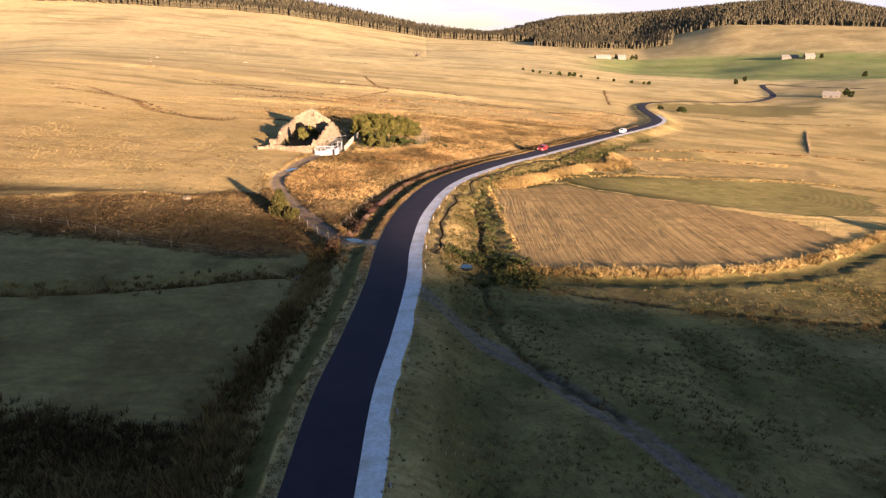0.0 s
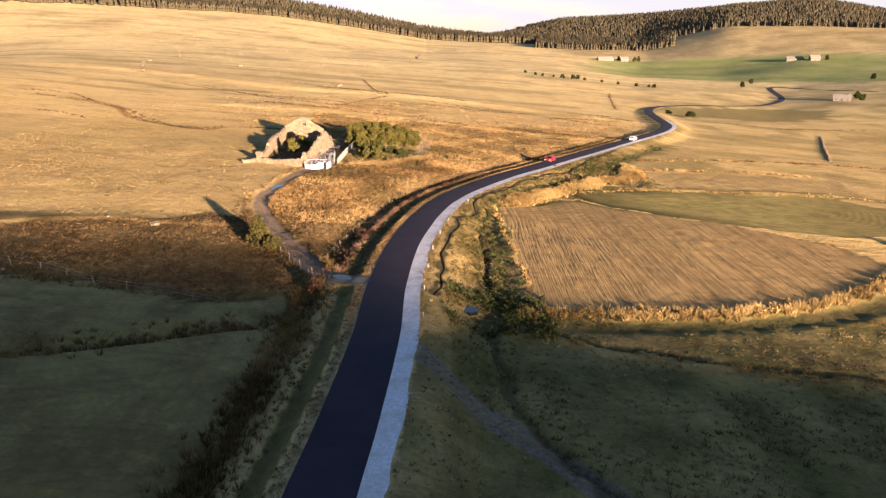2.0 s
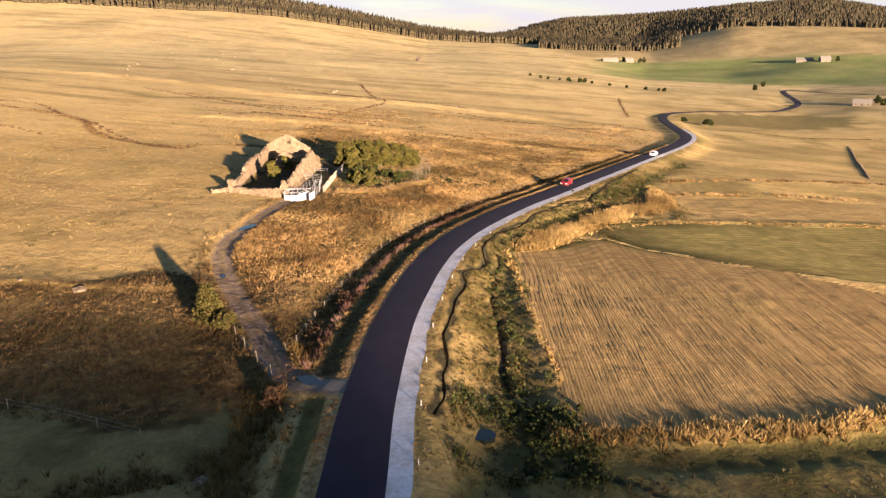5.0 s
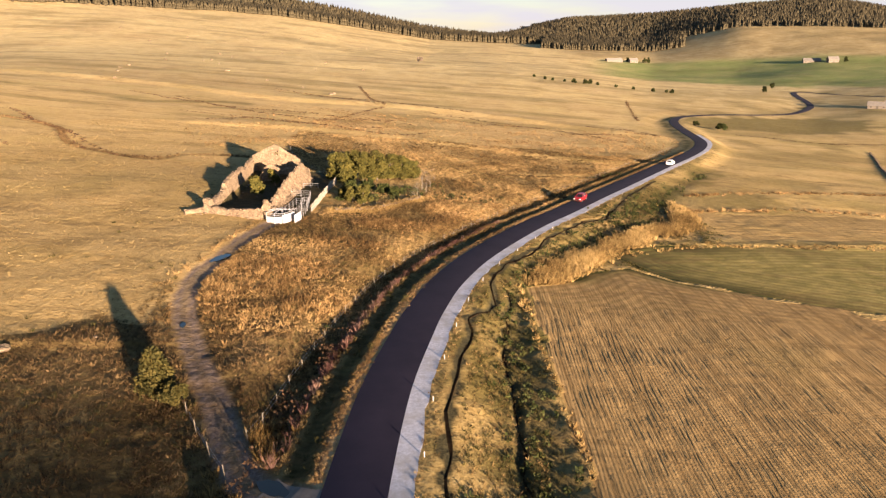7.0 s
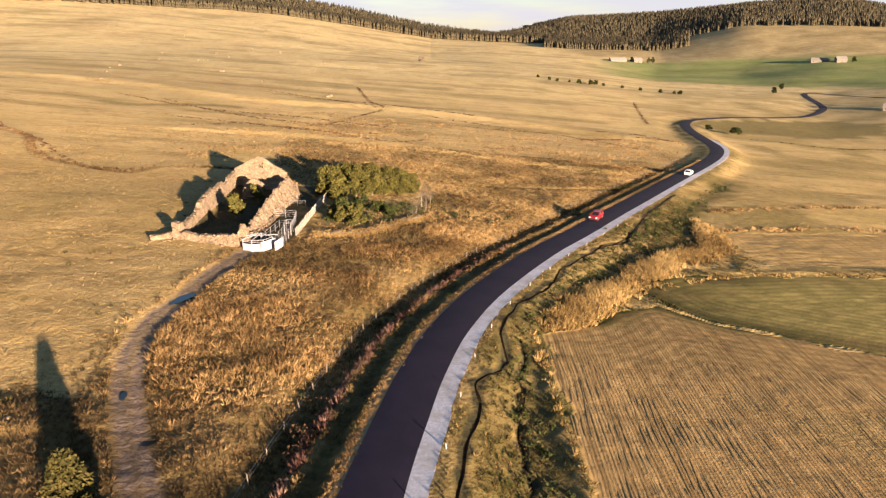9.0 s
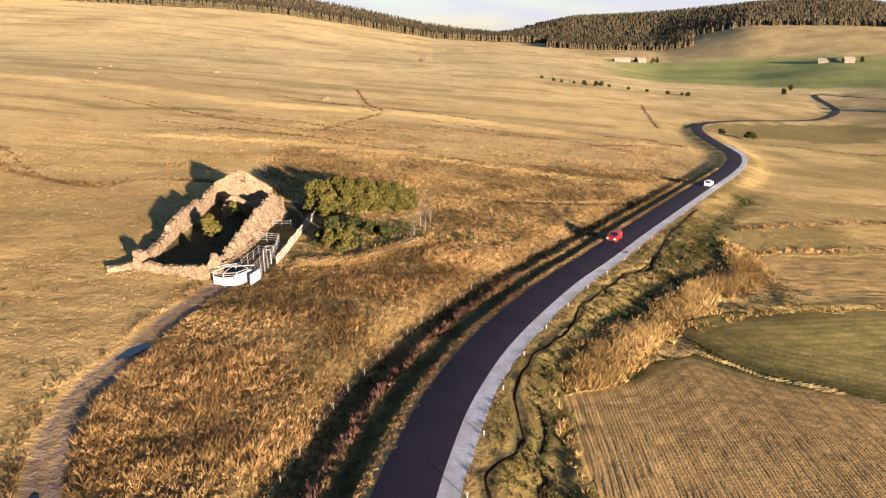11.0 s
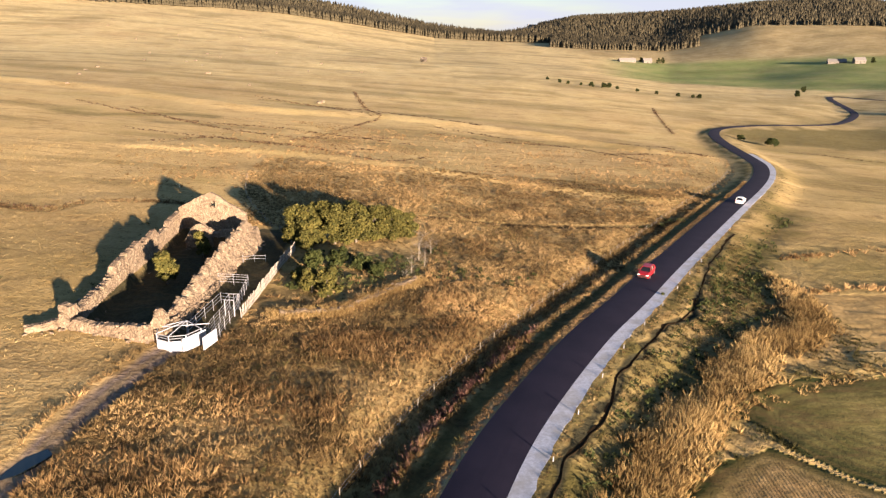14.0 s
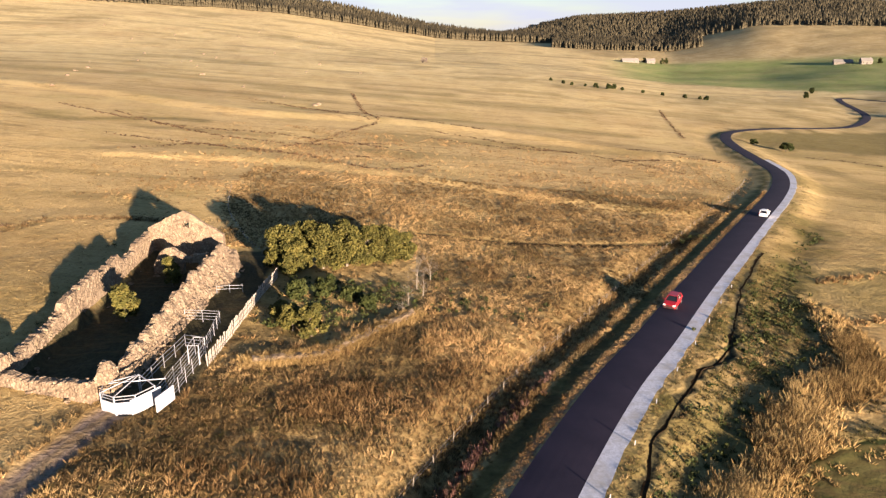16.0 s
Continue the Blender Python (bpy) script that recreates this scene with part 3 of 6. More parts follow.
def soft_inside(x, y, poly, wobble=1.5, seed=0):
    """1 inside a polygon, 0 outside, with an uneven edge."""
    wx = x + (value_noise(x / 4, y / 4, seed + 20) - 0.5) * 2 * wobble
    wy = y + (value_noise(x / 4, y / 4, seed + 40) - 0.5) * 2 * wobble
    return inside(wx, wy, poly).astype(float)


def band(x, y, line, half, soft=0.6, shift=0.0):
    d = near_line(x, y, line, half + soft + abs(shift) + 1)[0]
    return 1 - smooth(half - soft, half + soft, np.abs(d - shift))


def west(x, y):
    return (x < np.interp(y, ROAD[:, 1], ROAD[:, 0]) - 3).astype(float)


LEFT_FIELD = [(-95, 40), (-40, 44), (-18, 46), (-14.5, 60), (-13.5, 74), (-20, 74), (-30, 69.5), (-42, 65), (-60, 62), (-95, 58)]
MEADOW_EDGE, FIELD_EDGE, UPPER_EDGE, LEFT_EDGE = (curve_through(p + p[:1], 1.0) for p in (MEADOW, FIELD, FIELD_UP, LEFT_FIELD))


def build_ground():
    xx, yy = np.meshgrid(GX, GY)
    zz = land(xx, yy)
    ny, nx = xx.shape
    verts = np.stack([xx.ravel(), yy.ravel(), zz.ravel()], 1)
    i = np.arange(ny * nx).reshape(ny, nx)
    faces = np.stack([i[:-1, :-1], i[:-1, 1:], i[1:, 1:], i[1:, :-1]], -1).reshape(-1, 4)
    me = mesh_of("ground", verts, faces, M_GROUND, True)
    x, y = verts[:, 0], verts[:, 1]
    n1, n2 = value_noise(x / 14, y / 14, 50), value_noise(x / 5, y / 5, 51)
    dist = np.hypot(x, y - 50)
    bearing = np.degrees(np.arctan2(x - 1.8, y - 50.7))
    field = soft_inside(x, y, FIELD, 1.0)
    verge_all = near_line(x, y, ROAD, 30)[0]
    meadow = soft_inside(x, y, MEADOW, 1.5, 3)
    near_left = smooth(-4, -10, x - np.interp(y, ROAD[:, 1], ROAD[:, 0])) * (1 - smooth(86, 96, y))
    near_right = smooth(4, 8, x - np.interp(y, ROAD[:, 1], ROAD[:, 0])) * (1 - smooth(80, 84, y - np.interp(x, [20, 40, 60, 90], [0, 3, 11, 32])))
    between = smooth(2, 5, x - np.interp(y, ROAD[:, 1], ROAD[:, 0])) * (x < 15.5) * smooth(80, 86, y) * (1 - smooth(136, 145, y))
    green = meadow * (0.65 + 0.35 * n1) + near_left * (0.35 + 0.3 * n1) + near_right * (0.55 + 0.45 * n2) + between * (0.25 + 0.45 * n2)
    green = np.maximum(green, 0.75 * band(x, y, STREAM, 5.5, 3.0) * (0.4 + n2))
    verge = near_line(x, y, ROAD, 7)[0]
    green = np.maximum(green, np.where((verge > 4) & (verge < 6.5), 0.75 * smooth(0.2, 0.7, n2), 0))
    green = np.maximum(green, np.where((verge < -3.7) & (verge > -5.5), 0.85, 0))
    tip = meadow * np.exp(-(np.abs(near_line(x, y, MEADOW_EDGE, 14)[0]) / 3.6) ** 2) * smooth(75, 45, x)
    tip = np.maximum(tip, 0.6 * meadow * smooth(52, 38, x))
    tip = np.maximum(tip, field * np.exp(-(np.abs(near_line(x, y, FIELD_EDGE, 9)[0]) / 2.0) ** 2) * smooth(138, 141, y) * smooth(60, 40, x))
    # shade of the bank reeds, painted as deep green along the ditch
    tip = np.maximum(tip, 0.8 * band(x, y, WATER, 1.7, 0.7) * smooth(14, 20, x))
    green = np.maximum(green, tip)
    green = np.maximum(green, 0.6 * field)
    green = np.maximum(green, 0.85 * band(x, y, WATER, 5.0, 2.0) * (0.6 + 0.4 * n2))
    green = np.maximum(green, 0.55 * band(x, y, UPPER, 3.0, 1.5))
    inner = near_line(x, y, STREAM, 24)[0]
    strip = (inner > -2) * (inner < 24) * (verge_all > 4.2) * smooth(232, 205, y) * smooth(84, 96, y)
    green = np.maximum(green, strip * (0.35 + 0.5 * smooth(0.35, 0.65, n2)))
    right_far = smooth(14, 24, bearing) * smooth(120, 170, dist) * (1 - smooth(500, 800, dist))
    green = np.maximum(green, right_far * (0.12 + 0.4 * smooth(0.45, 0.8, n1)))
    green = np.maximum(green, smooth(0.62, 0.75, value_noise(x / 60, y / 9, 61)) * smooth(180, 260, y) * 0.35)
    for patch, half, amount in (([(-108, 309), (-90, 311), (-80, 320), (-66, 323)], 4.0, 0.6), ([(-7, 373), (22, 381), (60, 382), (86, 381)], 4.5, 0.45), ([(5.5, 331), (31, 324), (53, 326)], 3.0, 0.4), ([(-60, 383), (-30, 370), (-12, 362)], 3.0, 0.4)):
        green = np.maximum(green, amount * band(x + (n2 - 0.5) * 6, y + (n1 - 0.5) * 6, curve_through(patch, 4), half, half * 0.7))
    dell = soft_inside(x, y, [(140, 405), (160, 425), (200, 440), (240, 455), (265, 440), (240, 400), (190, 380), (140, 378)], 4)
    green = np.maximum(green, dell * 0.75)
    lush = smooth(13, 17, bearing) * smooth(760, 800, dist + 60 * n1) * (1 - smooth(1180, 1230, dist)) * (0.65 + 0.35 * n1)
    heath = np.clip(smooth(9, 14, bearing) * smooth(1180, 1300, dist) * (0.15 + 0.35 * n1), 0, 1)
    brown = soft_inside(x, y, BROWN, 2) * (0.7 + 0.3 * n2)
    heath = np.maximum(heath, brown)
    # dark thatch under the tufts, deepened near by for the shade between them
    thatch = west(x, y) * smooth(84, 92, y) * (1 - 0.75 * smooth(155, 205, y)) * (1 - smooth(205, 290, y)) * (1 - 0.85 * smooth(-20, -30, x) * smooth(108, 116, y))
    heath = np.maximum(heath, thatch * np.clip(0.5 + 0.5 * smooth(0.25, 0.75, n2) + 0.2 * smooth(-28, -24, x) * (1 - smooth(130, 150, y)), 0, 0.9))
    heath = np.maximum(heath, 0.35 * between * n1)
    # near slope darkened in colour for the shade among its grass
    near_shade = west(x, y) * smooth(86, 100, y) * (1 - smooth(170, 235, y))
    heath = np.maximum(heath, near_shade * (0.12 + 0.25 * n2))
    heath = np.maximum(heath, near_left * (0.2 + 0.35 * smooth(0.4, 0.75, n2)))
    heath = np.maximum(heath, np.where((x < np.interp(y, ROAD[:, 1], ROAD[:, 0]) - 7) & (x > -24) & (y > 95) & (y < 150), 0.5 * smooth(0.45, 0.75, n2), 0))
    dirt = np.zeros_like(x)
    for line in (TRACK_W, TRACK_E):
        d = np.abs(near_line(x, y, line, 3)[0])
        dirt = np.maximum(dirt, (1 - smooth(1.0, 1.7, d + (n2 - 0.5))) * (0.4 + 0.6 * np.exp(-((d - 0.8) / 0.38) ** 2)))
    dirt = np.maximum(dirt, np.where((verge < -ROAD_HALF) & (verge > -3.3), 0.35, 0))
    wx, wy = x + (value_noise(x / 1.6, y / 1.6, 12) - 0.5) * 1.1, y + (value_noise(x / 1.6, y / 1.6, 13) - 0.5) * 1.1
    wet_and_shade = np.maximum.reduce([band(wx, wy, RUT_A, 0.5, 0.2), band(wx, wy, RUT_B, 0.36, 0.2), 0.6 * band(wx, wy, GULLY_E, 0.5, 0.3), band(wx, wy, RUT_C, 0.4, 0.2), band(x, y, GULLY_W, 1.1, 0.5), 0.3 * band(x, y, STREAM, 1.4, 0.8), 0.25 * band(x, y, WATER, 1.6, 0.6),
                             np.where((verge < -4.4) & (verge > -5.4), 0.15, 0)])
    # dark floor of ruin and yard, with the walls' shade put into its colour
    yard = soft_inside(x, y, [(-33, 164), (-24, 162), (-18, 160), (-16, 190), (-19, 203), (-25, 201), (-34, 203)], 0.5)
    wet_and_shade = np.maximum(wet_and_shade, 0.96 * yard)
    # a darker line along one side of the scarp
    wet_and_shade = np.maximum(wet_and_shade, 0.6 * band(x, y, STEP_W, 0.8, 0.5, 0.6))
    upper = soft_inside(x, y, FIELD_UP, 1.0, 5)
    hay = field * (0.95 - 0.55 * smooth(0.4, 0.75, n1) * smooth(18, 34, x) * smooth(128, 112, y)) * (1 - tip) + 0.7 * upper * (0.5 + 0.5 * n1)
    rings = np.where(meadow > 0, np.abs(near_line(x, y, MEADOW_EDGE, 40)[0]), np.where(upper > 0, np.abs(near_line(x, y, UPPER_EDGE, 40)[0]), 0))
    head = field * smooth(124, 132, y) * smooth(70, 50, x)
    rings = np.where(head > 0, np.abs(near_line(x, y, FIELD_EDGE, 40)[0]), rings)
    croft = soft_inside(x, y, LEFT_FIELD, 1.0, 7)
    rings = np.where(croft > 0, np.abs(near_line(x, y, LEFT_EDGE, 40)[0]), rings)
    rings = np.where(rings > 50, 0, rings) / 40
    mown = np.maximum.reduce([meadow, 0.7 * upper, head, 0.4 * croft]) * (1 - smooth(0.5, 0.9, rings))
    for name, cols in (("zone_a", (green, hay, dirt)), ("zone_b", (heath, wet_and_shade, lush)), ("zone_c", (rings, mown, tip))):
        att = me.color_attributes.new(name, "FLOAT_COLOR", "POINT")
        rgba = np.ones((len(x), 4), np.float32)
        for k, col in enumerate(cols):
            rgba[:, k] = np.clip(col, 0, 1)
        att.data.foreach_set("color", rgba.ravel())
    return tagged(new("ground", me), "dry golden hill pasture with green patches, ditches and tracks", "ground", kind="structure")


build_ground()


def ribbon(name, line, heights, left, right, lift, material, across=4, crown=0.0, ragged=0.0, edge=0.0):
    """A strip along a line, from left to right of it, with a rim that turns down into the ground."""
    d = np.gradient(line, axis=0)
    d /= np.linalg.norm(d, axis=1)[:, None]
    side = np.stack([d[:, 1], -d[:, 0]], 1)
    verts, faces = [], []
    cols = across + 3
    s = np.cumsum(np.r_[0, np.linalg.norm(np.diff(line, axis=0), axis=1)])
    for k in range(len(line)):
        rag = ragged * (value_noise(np.array([s[k] / 1.7]), np.array([0.5]), 77)[0] - 0.5) * 2
        for c in range(cols):
            if c == 0:
                off, dz = left, -0.25
            elif c == cols - 1:
                off, dz = right + rag, -0.25
            else:
                u = (c - 1) / across
                off, dz = left + (right + rag - left) * u, lift + crown * (1 - (2 * u - 1) ** 2) - (edge * u * u)
            verts.append((line[k, 0] + side[k, 0] * off, line[k, 1] + side[k, 1] * off, heights[k] + dz))
    for k in range(len(line) - 1):
        for c in range(cols - 1):
            a = k * cols + c
            faces.append((a, a + cols, a + cols + 1, a + 1))
    return new(name, mesh_of(name, verts, faces, material, False))


tagged(ribbon("road", ROAD, ROAD_Z, -ROAD_HALF, ROAD_EAST, 0.05, M_ASPHALT, 6, 0.05), "narrow dark asphalt country road winding through pasture", "road", kind="structure")
cut = int(np.argmin(np.hypot(ROAD[:, 0] - 118, ROAD[:, 1] - 338)))
tagged(ribbon("road_shoulder", ROAD[:cut], ROAD_Z[:cut], ROAD_EAST + 0.003, ROAD_EAST + VERGE, 0.046, M_SHOULDER, 5, 0.0, 0.22), "pale concrete shoulder strip along the asphalt road", "road shoulder", kind="structure")


def rut(line, half, label):
    """The bare peat bed of a narrow eroded rut that wanders about a line."""
    k = np.arange(len(line))
    bed = line + np.stack([value_noise(k / 2.0, k * 0 + 0.5, 93) - 0.5, value_noise(k / 2.0, k * 0 + 0.5, 94) - 0.5], 1) * 1.0
    bed = curve_through(bed.tolist(), 0.5)
    return tagged(ribbon("drainage_rut", bed, land(bed[:, 0], bed[:, 1]) + 0.02, -half, half, 0.02, M_PEAT, 2, -0.03, half * 0.5), label, "rut", kind="structure")


rut(RUT_A, 0.24, "narrow dark eroded rut winding through the grass")
rut(RUT_B, 0.16, "narrow dark eroded rut beside the stream")


def blades(name, px, py, heights, spread, count, width, material, label, category, lean=0.15, rise=None):
    """Many tufts in one mesh: each is a fan of flat blades, with a tone of its own."""
    n = len(px)
    pz = land(px, py) - 0.04 if rise is None else rise
    ang = np.random.rand(n, count) * 2 * np.pi
    rad = spread[:, None] * (0.15 + 0.5 * np.random.rand(n, count))
    bx, by = px[:, None] + np.cos(ang) * rad * 0.5, py[:, None] + np.sin(ang) * rad * 0.5
    tx, ty = px[:, None] + np.cos(ang) * (rad + lean * heights[:, None]), py[:, None] + np.sin(ang) * (rad + lean * heights[:, None])
    tz = pz[:, None] + heights[:, None] * (0.6 + 0.4 * np.random.rand(n, count))
    turn = np.random.rand(n, count) * np.pi
    wx, wy = np.cos(turn) * width * 0.5, np.sin(turn) * width * 0.5
    base = np.broadcast_to(pz[:, None], bx.shape)
    v = np.stack([np.stack([bx - wx, by - wy, base], -1), np.stack([bx + wx, by + wy, base], -1), np.stack([tx, ty, tz], -1)], 2).reshape(-1, 3)
    f = np.arange(len(v)).reshape(-1, 3)
    me = mesh_of(name, v, f, material)
    tone = np.clip(0.6 * np.random.rand(n) + 0.7 * value_noise(px / 7, py / 7, 31) - 0.15, 0, 1)
    me.attributes.new("tint", "FLOAT", "POINT").data.foreach_set("value", np.repeat(tone, count * 3).astype(np.float32))
    return tagged(new(name, me), label, category, kind="stuff")


def scatter(n, x0, x1, y0, y1, keep):
    x, y = np.random.uniform(x0, x1, n), np.random.uniform(y0, y1, n)
    k = np.random.rand(n) < keep(x, y)
    return x[k], y[k]


def road_x(y):
    return np.interp(y, ROAD[:, 1], ROAD[:, 0])


def free(x, y):
    """0 on paved, bare and mown places."""
    d = near_line(x, y, ROAD, 6)[0]
    ok = ((d > ROAD_EAST + VERGE + 0.5) | (d < -ROAD_HALF - 0.9)).astype(float)
    for line in (TRACK_W, TRACK_E):
        ok *= np.abs(near_line(x, y, line, 3)[0]) > 1.5
    ok *= np.abs(near_line(x, y, RUT_A, 2)[0]) > 0.75
    ok *= 1 - inside(x, y, [(-33.5, 163), (-23, 161), (-17.5, 159), (-15.5, 192), (-20, 204), (-34.5, 204)])
    return ok


# ---- far woods ----


def conifers(name, px, py, heights, label, tiers=3):
    """A far wood of spruces in one mesh: each tree a stack of ragged cones."""
    n, k = len(px), 6
    pz = land(px, py)
    verts, faces, base = [], [], 0
    for tier in range(tiers):
        lo, hi = tier / (tiers + 0.6), min(1.0, (tier + 1.75) / (tiers + 0.6))
        r = heights * 0.20 * (1 - 0.75 * lo)
        ang = np.arange(k) / k * 2 * np.pi + np.random.rand(n, 1) * 6
        rr = r[:, None] * (0.75 + 0.5 * np.random.rand(n, k))
        ring = np.stack([px[:, None] + np.cos(ang) * rr, py[:, None] + np.sin(ang) * rr, (pz + heights * (lo + 0.04))[:, None] + heights[:, None] * 0.04 * np.random.rand(n, k)], -1)
        top = np.stack([px, py, pz + heights * hi], -1)[:, None]
        verts.append(np.concatenate([ring, top], 1).reshape(-1, 3))
        idx = base + np.arange(n)[:, None] * (k + 1)
        a = np.arange(k)
        faces.append(np.stack([idx + a, idx + (a + 1) % k, np.broadcast_to(idx + k, (n, k))], -1).reshape(-1, 3))
        base += n * (k + 1)
    return tagged(new(name, mesh_of(name, np.concatenate(verts), np.concatenate(faces), M_FOREST)), label, "forest", kind="stuff")


def polar(n, b0, b1, r0, r1):
    b, r = np.radians(np.random.uniform(b0, b1, n)), np.random.uniform(r0, r1, n)
    return 1.8 + np.sin(b) * r, 50.7 + np.cos(b) * r


fx, fy = polar(17000, -42, 12, 1300, 2060)
wx, wy = polar(9000, -30, 12, 1560, 1680)
fx, fy = np.r_[fx, wx], np.r_[fy, wy]
edge = np.interp(np.degrees(np.arctan2(fx - 1.8, fy - 50.7)), [-42, -28, -22, -15, 0, 12], [1290, 1340, 1470, 1630, 1590, 1600])
inner = np.hypot(fx - 1.8, fy - 50.7) > edge
fx, fy = fx[inner], fy[inner]
conifers("ridge_forest", fx, fy, np.random.uniform(12, 21, len(fx)), "dark spruce forest along the ridge", 2)
fx, fy = polar(17000, 9, 46, 1600, 2460)
wx, wy = polar(3000, 10, 20.8, 1420, 1640)
fx, fy = np.r_[fx, wx], np.r_[fy, wy]
conifers("hill_forest", fx, fy, np.random.uniform(9, 17, len(fx)), "dense dark spruce forest covering the far hill", 2)


# ---- grass and scrub ----


def tufts(name, n, box, keep, high, wide, count, width, material, label, lean=0.2):
    x, y = scatter(n, *box, keep)
    return blades(name, x, y, np.random.uniform(*high, len(x)), np.random.uniform(*wide, len(x)), count, width, material, label, "grass", lean)


def beside_road(offset, y0, y1, every=3):
    """A line that keeps a distance from the road's middle, + to the east."""
    d = np.gradient(ROAD, axis=0)
    d /= np.linalg.norm(d, axis=1)[:, None]
    line = ROAD + np.stack([d[:, 1], -d[:, 0]], 1) * offset
    return line[(line[:, 1] > y0) & (line[:, 1] < y1)][::every]


def line_tufts(name, lines, per_metre, half, high, wide, count, width, material, label, lean=0.3):
    """Tufts strewn along lines of the plan, thicker in some stretches."""
    xs, ys = [], []
    for line in lines:
        s = np.cumsum(np.r_[0, np.linalg.norm(np.diff(line, axis=0), axis=1)])
        u = np.random.uniform(0, s[-1], int(s[-1] * per_metre))
        u = u[np.random.rand(len(u)) < 0.3 + 0.7 * value_noise(u / 9, u * 0 + 0.5, 43)]
        xs.append(np.interp(u, s, line[:, 0]) + np.random.normal(size=len(u)) * half)
        ys.append(np.interp(u, s, line[:, 1]) + np.random.normal(size=len(u)) * half)
    x, y = np.concatenate(xs), np.concatenate(ys)
    k = np.abs(near_line(x, y, TRACK_W, 3)[0]) > 1.9
    x, y = x[k], y[k]
    return blades(name, x, y, np.random.uniform(*high, len(x)), np.random.uniform(*wide, len(x)), count, width, material, label, "grass", lean)


def patchy(x, y, size, seed, lo=0.35, hi=0.65):
    return smooth(lo, hi, value_noise(x / size, y / size, seed))


def road_side(x, y, reach=14):
    return near_line(x, y, ROAD, reach)[0]


def rough_pasture(x, y):
    lawn = smooth(-18, -30, x) * (1 - inside(x, y, BROWN))
    return free(x, y) * west(x, y) * (0.2 + 0.8 * patchy(x, y, 3.5, 51)) * (1 - 0.75 * smooth(170, 260, y)) * (1 - 0.8 * lawn)


def field_of(name, step, box, keep, high, wide, count, width, material, label, lean=0.3):
    """Tufts set close and evenly, with jitter; their height swells and sinks over a few metres."""
    gx, gy = np.meshgrid(np.arange(box[0], box[1], step), np.arange(box[2], box[3], step))
    x, y = gx.ravel() + np.random.uniform(-0.5, 0.5, gx.size) * step, gy.ravel() + np.random.uniform(-0.5, 0.5, gx.size) * step
    k = np.random.rand(len(x)) < keep(x, y)
    x, y = x[k], y[k]
    swell = 0.55 + 0.9 * value_noise(x / 2.6, y / 2.6, 57)
    return blades(name, x, y, np.random.uniform(*high, len(x)) * swell, np.random.uniform(*wide, len(x)) * (0.7 + 0.3 * swell), count, width, material, label, "grass", lean)


def rough_side(x, y):
    """1 on the rough pasture between the farm track, the ruin and the road."""
    edge = np.interp(y, [86, 100, 112, 128, 140, 160, 205, 260], [-13, -16, -21, -25, -23.5, -20, -22, -34])
    return free(x, y) * (x < road_x(y) - 6.5) * (1 - smooth(edge - 3, edge - 6, x)) * (1 - 0.85 * inside(x, y, [(-17, 170), (-4, 173.5), (3.5, 184), (3, 204), (-17, 204)]))


def tawny(x, y):
    """Where the tall orange grass stands thickest."""
    return np.clip(patchy(x, y, 6, 84, 0.4, 0.62) * (0.25 + smooth(118, 128, y) * smooth(190, 170, y)), 0, 1)


field_of("tussock_grass", 0.5, (-34, 95, 116, 262), lambda x, y: rough_side(x, y) * (0.94 - 0.6 * tawny(x, y)) * (1 - 0.5 * smooth(205, 262, y)) * smooth(114, 122, y), (0.22, 0.5), (0.4, 0.75), 17, 0.075, M_OLIVE, "olive and straw tussock grass on rough pasture")
# darker grass tone here stands in for the shadow of the road bank
field_of("shaded_tussocks", 0.55, (-28, 6, 88, 124), lambda x, y: rough_side(x, y) * smooth(123, 115, y) * 0.95, (0.2, 0.45), (0.4, 0.75), 15, 0.08, M_HEATH, "brown tussock grass beside the farm track, toned down for bank shade")
field_of("tall_pasture_grass", 0.58, (-26, 30, 112, 206), lambda x, y: rough_side(x, y) * tawny(x, y), (0.35, 0.75), (0.45, 0.85), 19, 0.07, M_TALL, "tall orange dry grass in the rough pasture")
field_of("brown_heath", 0.55, (-80, -8, 82, 120), lambda x, y: free(x, y) * inside(x, y, BROWN) * 0.95, (0.18, 0.42), (0.4, 0.8), 13, 0.085, M_HEATH, "brown withered grass and herbs on heathy ground")
field_of("rush_clumps", 1.5, (-50, 25, 86, 215), lambda x, y: rough_pasture(x, y) * patchy(x, y, 9, 72, 0.45, 0.7), (0.25, 0.5), (0.5, 0.9), 14, 0.09, M_RUSH, "dull green rush clumps on rough pasture")
field_of("short_pasture_grass", 0.8, (-90, -20, 112, 262), lambda x, y: free(x, y) * (1 - rough_side(x, y)) * (1 - inside(x, y, BROWN)) * west(x, y) * (0.35 + 0.5 * patchy(x, y, 8, 58)), (0.12, 0.27), (0.4, 0.75), 8, 0.09, M_LAWN, "short pale straw grass on the cropped slope")
field_of("slope_tussocks", 0.95, (-70, 112, 225, 330), lambda x, y: free(x, y) * (x < road_x(y) - 8) * (0.25 + 0.7 * patchy(x, y, 12, 55)) * (1 - 0.6 * smooth(270, 330, y)) * smooth(-70, -25, x), (0.22, 0.45), (0.45, 0.8), 9, 0.13, M_TALL, "golden tussocks on the open slope")
# ditch bank west of the road: tall grass, willowherb, dark reeds
line_tufts("bank_grass", [beside_road(-6.0, 30, 260, 1)], 6.0, 0.35, (0.15, 0.5), (0.3, 0.6), 13, 0.06, M_OLIVE, "tall dry grass along the roadside bank")
